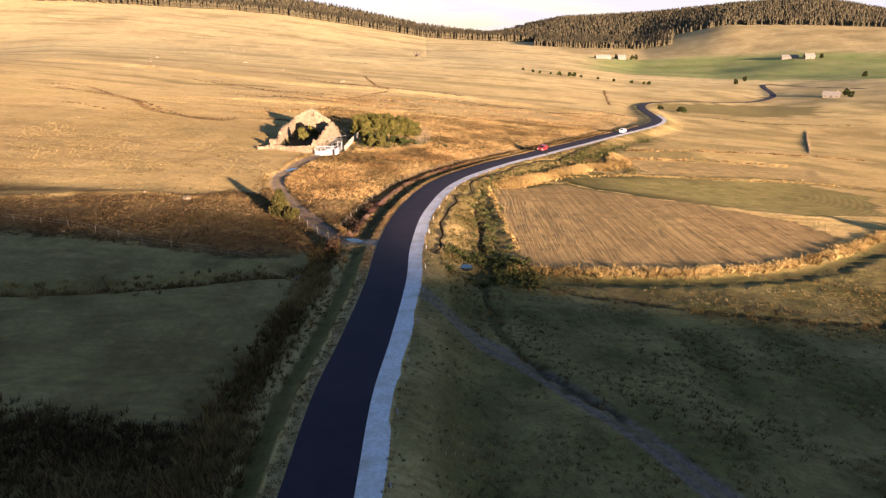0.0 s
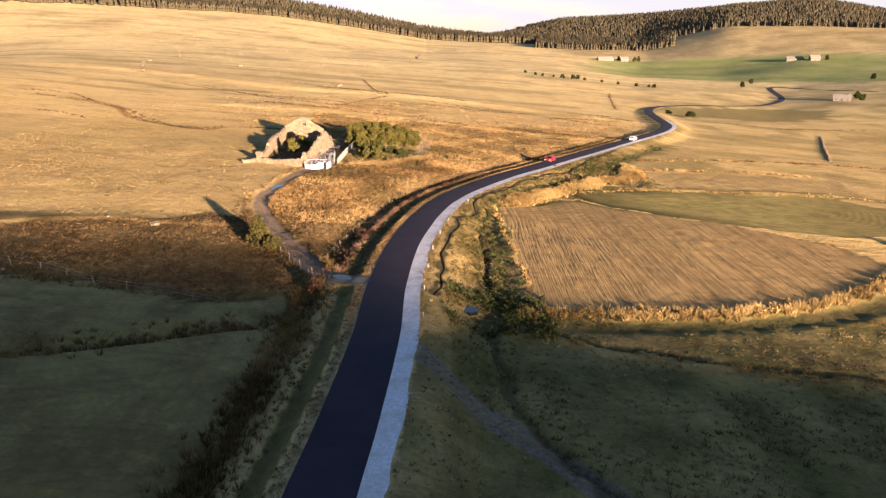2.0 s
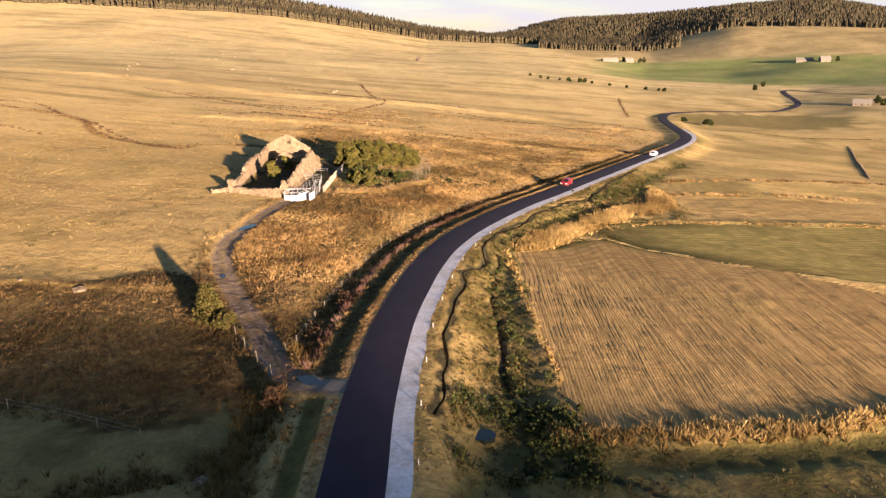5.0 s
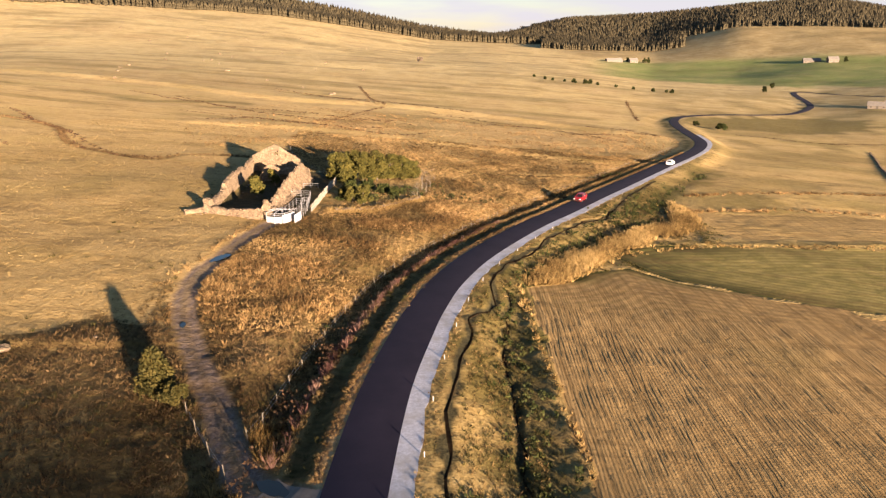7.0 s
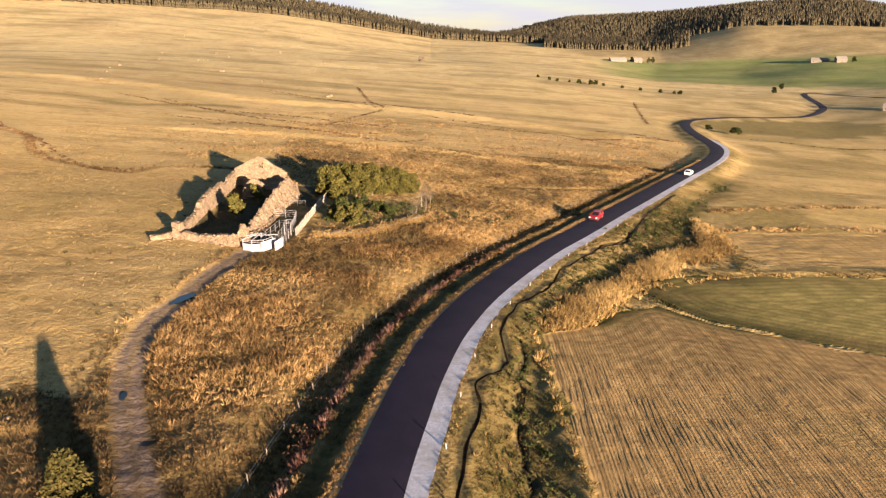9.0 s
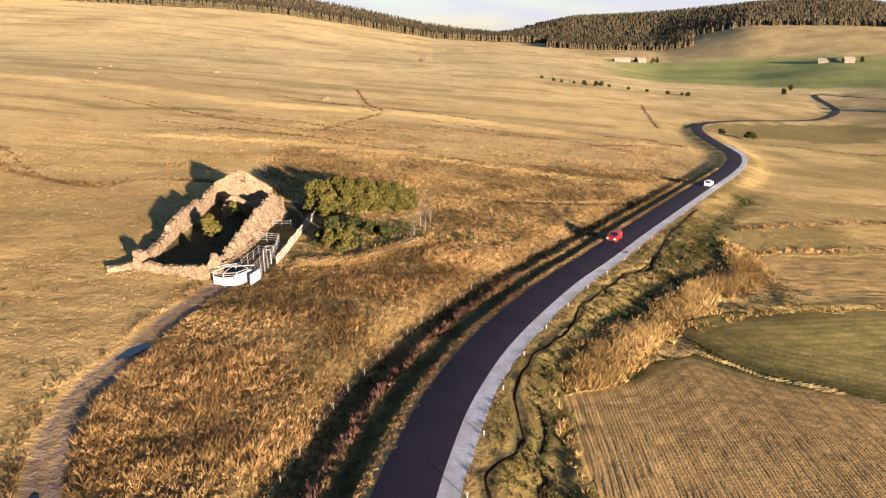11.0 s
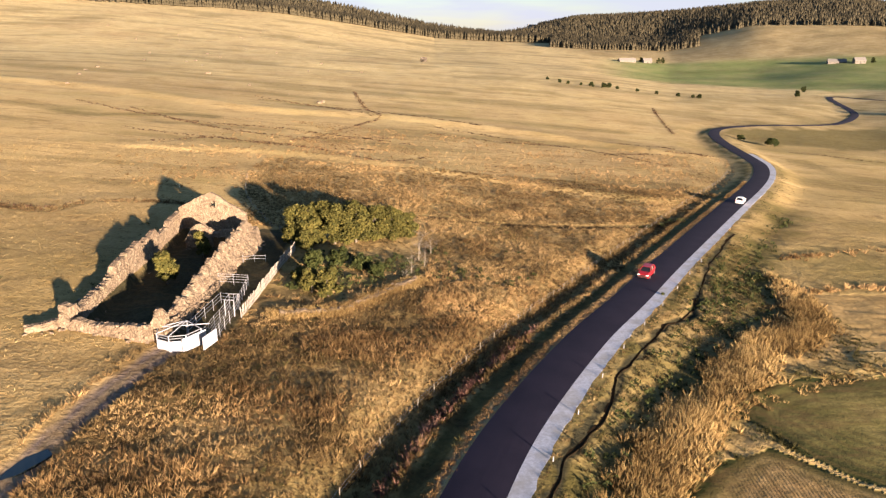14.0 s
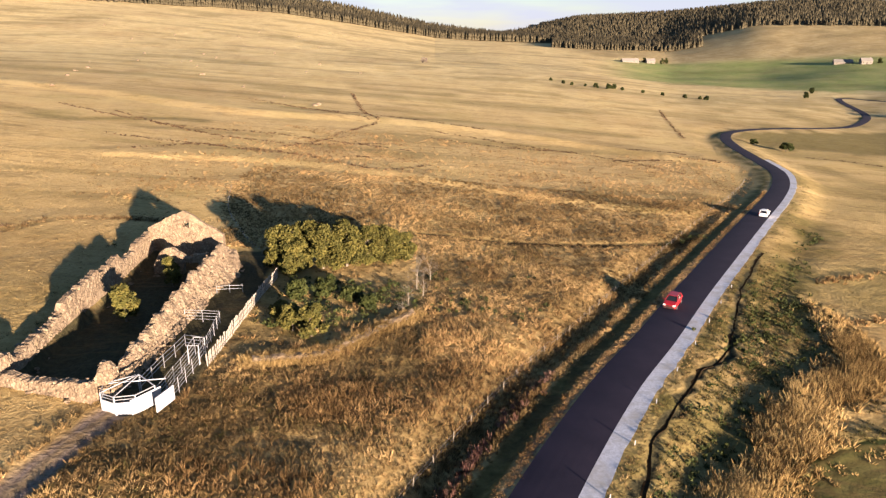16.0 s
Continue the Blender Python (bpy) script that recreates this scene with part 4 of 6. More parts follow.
line_tufts("ditch_grass", [beside_road(-9.3, 60, 262, 1)], 7.0, 0.5, (0.3, 0.7), (0.4, 0.8), 12, 0.085, M_OLIVE, "tall dry grass behind the roadside ditch")
line_tufts("verge_grass", [beside_road(-2.85, -20, 280, 1), beside_road(-3.3, -20, 280, 1)], 10.0, 0.2, (0.1, 0.24), (0.3, 0.5), 10, 0.07, M_TALL, "short straw grass on the road verge")
line_tufts("edge_grass", [beside_road(4.05, 10, 230, 1)], 5.0, 0.12, (0.08, 0.24), (0.2, 0.4), 10, 0.06, M_OLIVE, "ragged grass along the edge of the pale strip")
line_tufts("ditch_willowherb", [beside_road(-6.7, 88, 172, 1), beside_road(-7.2, 88, 172, 1)], 3.5, 0.3, (0.5, 1.0), (0.25, 0.5), 11, 0.075, M_PINK, "pinkish withered willowherb beside the ditch")
tufts("ditch_reeds", 14000, (-22, 0, 22, 100), lambda x, y: free(x, y) * np.exp(-((road_side(x, y) + 9.0) / 1.5) ** 2), (0.5, 1.1), (0.4, 0.8), 12, 0.08, M_STRAW, "dark brown tall weeds in the shaded ditch")
tufts("corner_weeds", 9000, (-46, -11, 22, 47), lambda x, y: smooth(46, 41.5, y + 0.12 * (x + 20)) * smooth(22, 34, y + 10 * value_noise(x / 4, y / 4, 91)) * smooth(-46, -34, x + 8 * value_noise(x / 4, y / 4, 92)) * free(x, y), (0.4, 0.9), (0.5, 1.0), 10, 0.1, M_HEATH, "brown tall weeds at the field corner")
tufts("hedge_weeds", 6000, (-62, -11, 60, 84), lambda x, y: np.exp(-(near_line(x, y, HEDGE_W, 6)[0] / 1.4) ** 2), (0.3, 0.8), (0.5, 0.9), 12, 0.09, M_STRAW, "dark weeds in the field ditch")
# east of the road: green verge, damp ground, stream banks
tufts("green_verge", 26000, (-4, 110, 22, 330), lambda x, y: (np.abs(near_line(x, y, RUT_A, 2)[0]) > 0.75) * ((road_side(x, y) > 4.35) & (road_side(x, y) < 12)) * (1 - 0.7 * smooth(6.5, 8, road_side(x, y))), (0.1, 0.28), (0.25, 0.5), 6, 0.1, M_RUSH, "short green grass on the road bank")
field_of("strip_grass", 0.6, (0, 62, 84, 225), lambda x, y: (road_side(x, y, 30) > 4.4) * (near_line(x, y, STREAM, 26)[0] > 0.5) * (near_line(x, y, STREAM, 26)[0] < 26) * (np.abs(near_line(x, y, RUT_A, 2)[0]) > 0.7) * (0.35 + 0.6 * patchy(x, y, 3, 85)), (0.12, 0.32), (0.35, 0.7), 10, 0.085, M_OLIVE, "straw and olive tufts between the road and the stream")
tufts("damp_grass", 26000, (0, 60, 82, 215), lambda x, y: (np.abs(near_line(x, y, RUT_A, 2)[0]) > 0.75) * (x > road_x(y) + 5.5) * (near_line(x, y, STREAM, 14)[0] > -14) * (np.abs(near_line(x, y, STREAM, 14)[0]) < 14) * (1 - inside(x, y, FIELD)) * (1 - inside(x, y, MEADOW)) * (0.2 + 0.8 * patchy(x, y, 2.5, 75)),
      (0.15, 0.4), (0.4, 0.8), 12, 0.075, M_RUSH, "tufted green grass on damp ground by the stream", 0.3)
field_of("near_meadow_grass", 0.82, (1, 84, 24, 84), lambda x, y: free(x, y) * (x > road_x(y) + 4.6) * (np.abs(near_line(x, y, WATER, 4)[0]) > 2.2) * (np.abs(near_line(x, y, GULLY_E, 2)[0]) > 0.8) * (0.25 + 0.75 * patchy(x, y, 2.5, 76)), (0.12, 0.3), (0.35, 0.75), 9, 0.11, M_SHADE, "short tufted dull green and straw meadow grass")
field_of("near_meadow_straw", 0.95, (4, 84, 34, 90), lambda x, y: free(x, y) * (np.abs(near_line(x, y, WATER, 4)[0]) > 2.2) * patchy(x, y, 6, 77, 0.3, 0.62) * (1 - inside(x, y, FIELD)), (0.2, 0.45), (0.4, 0.7), 9, 0.10, M_STRAW, "dry straw patches in the meadow")


def bank(line, offset, half):
    return lambda x, y: np.exp(-((near_line(x, y, line, abs(offset) + 5 * half)[0] - offset) / half) ** 2)


tufts("stream_reed", 80000, (12, 60, 128, 200), lambda x, y: np.maximum(0, bank(STREAM, -4.2, 2.0)(x, y)) * (0.3 + 0.7 * patchy(x, y, 4, 78)) * (1 - smooth(180, 200, y)) * smooth(128, 136, y) * (1 - inside(x, y, FIELD)), (0.5, 1.15), (0.5, 0.9), 15, 0.10, M_REED, "tall orange dry grass along the stream", 0.3)
tufts("bank_reed", 34000, (12, 90, 80, 125), lambda x, y: np.maximum(0, bank(WATER, -3.2, 1.0)(x, y)) * (0.35 + 0.65 * patchy(x, y, 3, 79)), (0.5, 1.05), (0.5, 0.9), 15, 0.10, M_REED, "tall golden grass on the field bank", 0.3)
tufts("field_edge_grass", 26000, (12, 125, 82, 176), lambda x, y: np.maximum(bank(UPPER, 0.8, 0.8)(x, y) * (0.3 + 0.7 * patchy(x, y, 5, 80)), np.exp(-((x - 15.0) / 0.35) ** 2) * (y < 136)), (0.25, 0.6), (0.4, 0.8), 13, 0.10, M_REED, "tall dry grass along the field edge", 0.3)


def along(lines, half, far=0.0):
    return lambda x, y: np.maximum.reduce([np.exp(-(near_line(x, y, c, 5 * half)[0] / half) ** 2) for c in lines]) * (0.35 + 0.65 * patchy(x, y, 6, 90))


tufts("hedge_grass", 16000, (50, 165, 180, 242), along((HEDGE_1, HEDGE_2), 0.9), (0.4, 1.0), (0.6, 1.0), 8, 0.15, M_TALL, "tall dry grass along the field boundaries", 0.3)
SEAMS = [curve_through(p, 3) for p in ([(-125, 250), (-113, 245.5), (-102, 241), (-93, 235), (-84, 220), (-73.6, 208)], [(-23.6, 316), (-17, 340), (-13, 359), (-19.5, 381), (-32, 456)],
                                       [(-79, 288), (-54, 283), (-34.6, 280), (-10, 284)], [(-67.7, 395), (-37.5, 377), (-7, 372), (26, 355)], [(72.6, 337), (91, 340), (101, 327)],
                                       [(136, 493), (122, 437), (110.4, 386)], [(-114, 336), (-86, 318), (-65, 310), (-40, 310), (0, 300)], [(148, 360), (161, 358), (176, 352), (195, 352)])]
SEAMS += [curve_through(p, 3) for p in ([(-23, 311), (-28, 300), (-33.5, 289)], [(-65, 269), (-56, 281), (-42, 281.6), (-31, 282), (-17, 273), (-6, 267), (5, 280)],
                                        [(-65, 383.5), (-47, 383.6), (-28, 368.6), (-15, 359)], [(5.5, 331), (13, 327), (31, 324), (53, 326.5)], [(60.7, 314), (86.5, 327), (105, 331)],
                                        [(-131, 256), (-118, 260), (-101.6, 241), (-87, 229), (-69, 207), (-57, 204.6)], [(-108, 215), (-99, 213), (-89, 207)],
                                        [(-94, 330), (-65, 306), (-37, 295), (-7, 308)], [(7.6, 346), (32, 333), (60, 320), (79, 301)], [(181.8, 351), (234, 359)])]


line_tufts("scarp_weeds", [GULLY_W, STEP_W + np.array([0, -0.5])], 7.0, 0.45, (0.25, 0.6), (0.4, 0.8), 10, 0.1, M_HEATH, "dark withered weeds along a grassy scarp")
line_tufts("seam_weeds", SEAMS, 3.2, 0.5, (0.25, 0.55), (0.5, 0.9), 6, 0.22, M_RED, "dark weeds along old ditches on the slope")
line_tufts("gully_weeds", [GULLY_E, RUT_C + np.array([0, -1.0])], 3.0, 0.5, (0.25, 0.55), (0.4, 0.8), 9, 0.1, M_STRAW, "withered weeds along the soggy gullies")


def stubble_rows():
    """Low broken ridges of cut stalks across the hay field, a stride apart."""
    turn = radians(4)
    d, n = np.array([math.sin(turn), math.cos(turn)]), np.array([math.cos(turn), -math.sin(turn)])
    verts, faces, base = [], [], 0
    for k in range(-20, 130):
        v = np.arange(70, 150, 0.55)
        off = 8 + k * 0.56 + (value_noise(v / 9, v * 0 + k * 0.6, 45) - 0.5) * 0.7
        c = d * v[:, None] + n * off[:, None]
        h = 0.010 + 0.020 * smooth(0.3, 0.75, value_noise(c[:, 0] / 0.9, c[:, 1] / 1.6, 46)) * (0.4 + 0.9 * value_noise(c[:, 0] / 9, c[:, 1] / 9, 47))
        on = inside(c[:, 0], c[:, 1], FIELD) & (c[:, 1] < 129 + 4 * value_noise(c[:, 0] / 5, c[:, 1] * 0, 48)) & (value_noise(c[:, 0] / 1.3, c[:, 1] / 3.0, 49) > 0.34)
        z = land(c[:, 0], c[:, 1])
        for side, lift in ((-0.17, -0.04), (0.0, 1.0), (0.17, -0.04)):
            q = c + n * (side + np.random.uniform(-0.04, 0.04, len(v)))[:, None]
            verts.append(np.c_[q, z + (h if lift == 1.0 else lift)])
        m = len(v)
        for i in np.where(on[:-1] & on[1:])[0]:
            a, b, e = base + i, base + m + i, base + 2 * m + i
            faces += [(a, b, b + 1, a + 1), (b, e, e + 1, b + 1)]
        base += 3 * m
    return tagged(new("stubble_rows", mesh_of("stubble_rows", np.concatenate(verts), np.array(faces), M_STUBBLE)), "low broken rows of cut straw stubble in the hay field", "stubble", kind="stuff")


stubble_rows()


def leaf_cloud(centres, radii, per, size, squash=1.0):
    """Triangles of leafage scattered in lobes; vertices and faces."""
    out = []
    for (cx, cy, cz), r in zip(centres, radii):
        d = np.random.normal(size=(per, 3))
        d /= np.linalg.norm(d, axis=1)[:, None]
        p = d * (r * (0.55 + 0.5 * np.random.rand(per, 1)))
        p[:, 2] *= squash
        p += (cx, cy, cz)
        a, b = np.random.normal(size=(per, 3)), np.random.normal(size=(per, 3))
        s = size * (0.6 + 0.8 * np.random.rand(per, 1))
        a *= s / np.linalg.norm(a, axis=1)[:, None]
        b *= s / np.linalg.norm(b, axis=1)[:, None]
        out.append(np.stack([p - a * 0.5 - b * 0.3, p + a * 0.5 - b * 0.2, p + b * 0.7], 1).reshape(-1, 3))
    v = np.concatenate(out)
    return v, np.arange(len(v)).reshape(-1, 3)


def scrub(name, n, box, keep, high, material, label, per=26, size=0.24):
    x, y = scatter(n, *box, keep)
    h = np.random.uniform(*high, len(x))
    z = land(x, y)
    v, f = leaf_cloud(list(zip(x, y, z + h * 0.4)), h * 0.7, per, size, 0.9)
    return tagged(new(name, mesh_of(name, v, f, material)), label, "scrub", kind="stuff")


scrub("stream_scrub", 7000, (8, 84, 84, 240), lambda x, y: (road_side(x, y) > 6.3) * (np.abs(near_line(x, y, RUT_A, 3)[0]) > 1.0) * (bank(STREAM, 0.3, 1.6)(x, y) + 0.6 * bank(STREAM, 2.0, 2.4)(x, y) * smooth(118, 108, y) + 0.8 * bank(STREAM, 5.0, 3.2)(x, y) * smooth(158, 168, y) * smooth(205, 195, y)) * (0.4 + 0.6 * patchy(x, y, 4, 81)), (0.3, 0.8), M_BUSH, "dark green scrub along the stream")
scrub("pool_scrub", 420, (4, 16, 78, 90), lambda x, y: 0.8 * (np.hypot(x - 6.3, y - 82.6) > 3.4), (0.3, 0.9), M_BUSH, "dense green scrub around a small pool")
scrub("garden_scrub", 300, (-14, 3, 176, 193), lambda x, y: (y > 173 + 0.75 * (x + 12)) * 0.75, (0.25, 0.75), M_BUSH, "overgrown dark green garden scrub")
scrub("pasture_scrub", 130, (3, 20, 184, 200), lambda x, y: patchy(x, y, 5, 82), (0.25, 0.5), M_BUSH, "low green scrub in the pasture")
scrub("strip_scrub", 1100, (34, 64, 170, 208), lambda x, y: np.exp(-(near_line(x, y, curve_through([(40, 179), (47, 187), (55, 199)]), 9)[0] / 3.2) ** 2) * (0.35 + 0.65 * patchy(x, y, 3, 86)), (0.2, 0.55), M_BUSH, "low dark green scrub on the damp strip beside the road")
scrub("gully_scrub", 160, (36, 60, 219, 238), lambda x, y: np.exp(-(near_line(x, y, GULLY_W, 6)[0] / 1.3) ** 2) * smooth(40, 48, x), (0.4, 1.0), M_BUSH, "low dark scrub at the end of a gully by the road")
scrub("ditch_scrub", 240, (-16, 60, 96, 250), lambda x, y: np.exp(-((road_side(x, y) + 9.8) / 0.9) ** 2) * 0.8, (0.3, 0.7), M_BUSH, "low dark scrub behind the ditch")
scrub("ditch_thicket", 420, (-16, 4, 87, 126), lambda x, y: np.exp(-((road_side(x, y) + 8.2) / 0.6) ** 2) * smooth(126, 116, y), (0.7, 1.4), M_RED, "dense brown thicket along the roadside ditch", 34, 0.22)


# ---- helpers for things ----


class Solid:
    """Collects faces of one mesh."""

    def __init__(self):
        self.v, self.f = [], []

    def add(self, verts, faces):
        k = len(self.v)
        self.v += [tuple(p) for p in verts]
        self.f += [tuple(k + i for i in face) for face in faces]
        return self

    def box(self, x0, x1, y0, y1, z0, z1, m=None, bevel=0.0):
        b = bevel
        if b:
            pts = []
            for z, q in ((z0, b), (z0 + b, 0), (z1 - b, 0), (z1, b)):
                pts += [(x0 + q, y0 + q, z), (x1 - q, y0 + q, z), (x1 - q, y1 - q, z), (x0 + q, y1 - q, z)]
            faces = [(3, 2, 1, 0), (12, 13, 14, 15)] + [(r * 4 + i, r * 4 + (i + 1) % 4, r * 4 + 4 + (i + 1) % 4, r * 4 + 4 + i) for r in range(3) for i in range(4)]
        else:
            pts = [(x, y, z) for z in (z0, z1) for x, y in ((x0, y0), (x1, y0), (x1, y1), (x0, y1))]
            faces = [(3, 2, 1, 0), (4, 5, 6, 7), (0, 1, 5, 4), (1, 2, 6, 5), (2, 3, 7, 6), (3, 0, 4, 7)]
        return self.add([m @ Vector(p) for p in pts] if m else pts, faces)

    def tube(self, a, b, r0, r1=None, n=6):
        a, b = Vector(a), Vector(b)
        r1 = r0 if r1 is None else r1
        d = (b - a).normalized()
        u = d.orthogonal().normalized()
        w = d.cross(u)
        ring = [(u * math.cos(2 * math.pi * i / n) + w * math.sin(2 * math.pi * i / n)) for i in range(n)]
        pts = [a + q * r0 for q in ring] + [b + q * r1 for q in ring]
        faces = [(i, (i + 1) % n, n + (i + 1) % n, n + i) for i in range(n)] + [tuple(range(n - 1, -1, -1)), tuple(range(n, 2 * n))]
        return self.add(pts, faces)

    def mesh(self, name, material, smooth_faces=False):
        return mesh_of(name, self.v, self.f, material, smooth_faces)


def thing(name, place, label, category, group="", turn=0.0):
    ob = new(name)
    ob.matrix_world = pose(*place, 0, 0, turn)
    return tagged(ob, label, category, group)


def part(name, mesh, parent, label="", place=None):
    """Links a mesh as one part under a thing; its coordinates are the thing's own."""
    ob = new(name, mesh)
    ob.parent = parent
    if place is not None:
        ob.matrix_basis = place
    return tagged(ob, label)


# ---- the ruined farmhouse ----


def rubble_wall(p0, p1, top, thick, seed, holes=(), batter=0.0, slump=None):
    """A wall of rubble between two points of the plan. top(u) is its height; holes are (u0, u1, v0, v1) in metres;
    slump(u) is how far the fallen stones spread on its east side."""
    p0, p1 = np.array(p0, float), np.array(p1, float)
    length = float(np.linalg.norm(p1 - p0))
    d = (p1 - p0) / length
    s = np.array([d[1], -d[0]])
    nu, nv = max(3, int(length / 0.3)), 12
    rng = np.random.RandomState(seed)
    jag = rng.rand(nu + 1)
    solid = Solid()
    ground_z = float(land(np.array([(p0[0] + p1[0]) / 2]), np.array([(p0[1] + p1[1]) / 2]))[0])
    grid = {}
    for i in range(nu + 1):
        u = length * i / nu
        c = p0 + d * u
        z0 = float(land(np.array([c[0]]), np.array([c[1]]))[0]) - 0.35
        h = max(0.25, top(u) + (0.45 * jag[i] + 0.9 * float(value_noise(u / 0.9, seed, 5)) - 0.67) * (0.16 if holes else 0.34)) + 0.35
        for j in range(nv + 1):
            v = h * j / nv
            for k, side in enumerate((-1, 1)):
                bulge = (rng.rand() - 0.5) * (0.09 + 0.12 * batter)
                half = thick / 2 * (1 + batter * (1 - j / nv)) + bulge - (0.12 if j == nv else 0)
                if slump:
                    half += (1.0 if side > 0 else 0.45) * slump(u) * (1 - j / nv) ** 1.4 * (0.7 + 0.6 * float(value_noise(u / 1.8, j / 4.0, seed)))
                q = c + s * side * half + d * (rng.rand() - 0.5) * 0.06
                grid[i, j, k] = len(solid.v)
                solid.v.append((q[0], q[1], z0 + v + (rng.rand() - 0.5) * (0.06 + 0.08 * batter)))

    def full(i, j):
        if not (0 <= i < nu and 0 <= j < nv):
            return False
        u, v = length * (i + 0.5) / nu, (top(length * (i + 0.5) / nu) + 0.35) * (j + 0.5) / nv - 0.35
        return not any(a < u < b and c < v < e for a, b, c, e in holes)

    for i in range(nu):
        for j in range(nv):
            if not full(i, j):
                continue
            a, b, c, e = (i, j), (i + 1, j), (i + 1, j + 1), (i, j + 1)
            solid.f.append((grid[*a, 1], grid[*b, 1], grid[*c, 1], grid[*e, 1]))
            solid.f.append((grid[*b, 0], grid[*a, 0], grid[*e, 0], grid[*c, 0]))
            for (di, dj), (m, n) in (((0, 1), (e, c)), ((0, -1), (b, a)), ((1, 0), (c, b)), ((-1, 0), (a, e))):
                if not full(i + di, j + dj):
                    solid.f.append((grid[*m, 1], grid[*n, 1], grid[*n, 0], grid[*m, 0]))
    return solid, (p0, d, s, length)


def stone_mesh(seed, flat=0.7):
    bm = bmesh.new()
    bmesh.ops.create_icosphere(bm, subdivisions=1, radius=0.5)
    rng = random.Random(seed)
    for v in bm.verts:
        v.co *= 0.75 + 0.5 * rng.random()
        v.co.z *= flat
        v.co.x *= 1.25
    me = bpy.data.meshes.new("stone")
    bm.to_mesh(me)
    bm.free()
    me.materials.append(M_STONE)
    return me


STONES = [stone_mesh(k, 0.55 + 0.1 * (k % 3)) for k in range(6)]


def loose_stone(parent, x, y, z, size):
    return part("stone", random.choice(STONES), parent, place=pose(x, y, z, random.uniform(-25, 25), random.uniform(-25, 25), random.uniform(0, 360)) @ Matrix.Diagonal((size, size * random.uniform(0.7, 1), size * random.uniform(0.6, 1), 1)))


def build_ruin():
    ruin = tagged(new("ruined_farmhouse"), "roofless ruined stone farmhouse with broken walls and one standing gable", "ruin")

    def wall(name, p0, p1, top, thick, seed, label="", holes=(), batter=0.0, cap=0.8, slump=None):
        solid, (a, d, s, length) = rubble_wall(p0, p1, top, thick, seed, holes, batter, slump)
        w = part(name, solid.mesh(name, M_STONE), ruin, label)
        for k in range(int(length * cap)):
            u = random.uniform(0.2, length - 0.2)
            c = a + d * u + s * random.uniform(-0.4, 0.4) * thick
            loose_stone(w, c[0], c[1], at(*c) + top(u) + random.uniform(-0.1, 0.06), random.uniform(0.25, 0.55))
        if slump:
            for k in range(110):
                u = random.uniform(1, length)
                f = random.random()
                c = a + d * u + s * (0.35 + f * (0.5 + slump(u)))
                loose_stone(w, c[0], c[1], at(*c) + top(u) * (1 - f) ** 1.2 * 0.95, random.uniform(0.25, 0.5))
        for k in range(int(length * cap * 0.8)):
            u = random.uniform(0, length)
            c = a + d * u + s * random.choice((-1, 1)) * (thick / 2 + random.uniform(0.1, 1.2))
            loose_stone(w, c[0], c[1], at(*c) + 0.05, random.uniform(0.25, 0.6))
        return w

    wall("gable_wall", (-34.2, 200.2), (-23.9, 199.4), lambda u: 3.3 + 2.9 * max(0.0, 1 - abs(u - 5.15) / 5.15), 0.8, 11, "standing stone gable with a small window hole", holes=((4.8, 5.7, 3.9, 4.75),), cap=0.3)
    wall("side_wall", (-33.3, 163.0), (-34.4, 200.2), lambda u: float(np.interp(u, [0, 1.2, 1.6, 9, 11, 11.4, 17, 20, 20.5, 26, 27, 31, 31.5, 37.3], [1.9, 1.9, 1.0, 1.2, 1.5, 2.4, 2.6, 2.9, 2.2, 2.6, 1.6, 1.8, 2.4, 2.6])), 0.95, 12, "long broken side wall", batter=0.25)
    wall("side_wall", (-23.4, 160.2), (-22.9, 196.5), lambda u: float(np.interp(u, [0, 2.0, 2.4, 6, 10, 14, 20, 26, 33, 36.3], [2.5, 2.9, 1.5, 1.7, 2.2, 2.5, 2.9, 3.0, 3.4, 2.7]) + 0.35 * math.sin(u * 1.7) * math.sin(u * 0.6)), 0.7, 13, "long collapsed rubble side wall", batter=1.1, cap=2.6, slump=lambda u: float(np.interp(u, [0, 4, 14, 24, 33, 36], [0.2, 0.5, 0.8, 1.2, 1.7, 1.2])))
    wall("end_wall", (-33.6, 162.4), (-23.9, 160.0), lambda u: float(np.interp(u, [0, 0.6, 1.2, 5, 9.7], [1.5, 1.2, 1.0, 1.1, 1.7])), 1.0, 14, "low end wall of tumbled stones", batter=0.3, cap=1.4)
    wall("end_wall", (-33.6, 162.4), (-36.6, 160.6), lambda u: float(np.interp(u, [0, 3.4], [1.0, 0.5])), 0.9, 15, "low tumbled wall stub", batter=0.4, cap=1.4)
    wall("pillar", (-33.9, 163.2), (-32.7, 162.8), lambda u: 2.1, 1.1, 16, "square stone corner pillar", cap=1.0)
    wall("inner_wall", (-31.2, 193.2), (-24.0, 192.4), lambda u: float(np.interp(u, [0, 0.8, 1.6, 2.6, 3.4, 4.6, 5.4, 7.2], [1.2, 2.6, 3.3, 3.5, 2.9, 2.2, 2.7, 2.9])), 0.8, 17, "broken inner cross wall with a gap", holes=((4.0, 6.0, -1, 1.6),))
    wall("buttress", (-22.6, 197.0), (-21.6, 191.2), lambda u: float(np.interp(u, [0, 3, 5.9], [1.9, 1.6, 0.6])), 1.8, 18, "collapsed heap of rubble wall", batter=0.5, cap=2.0)


build_ruin()


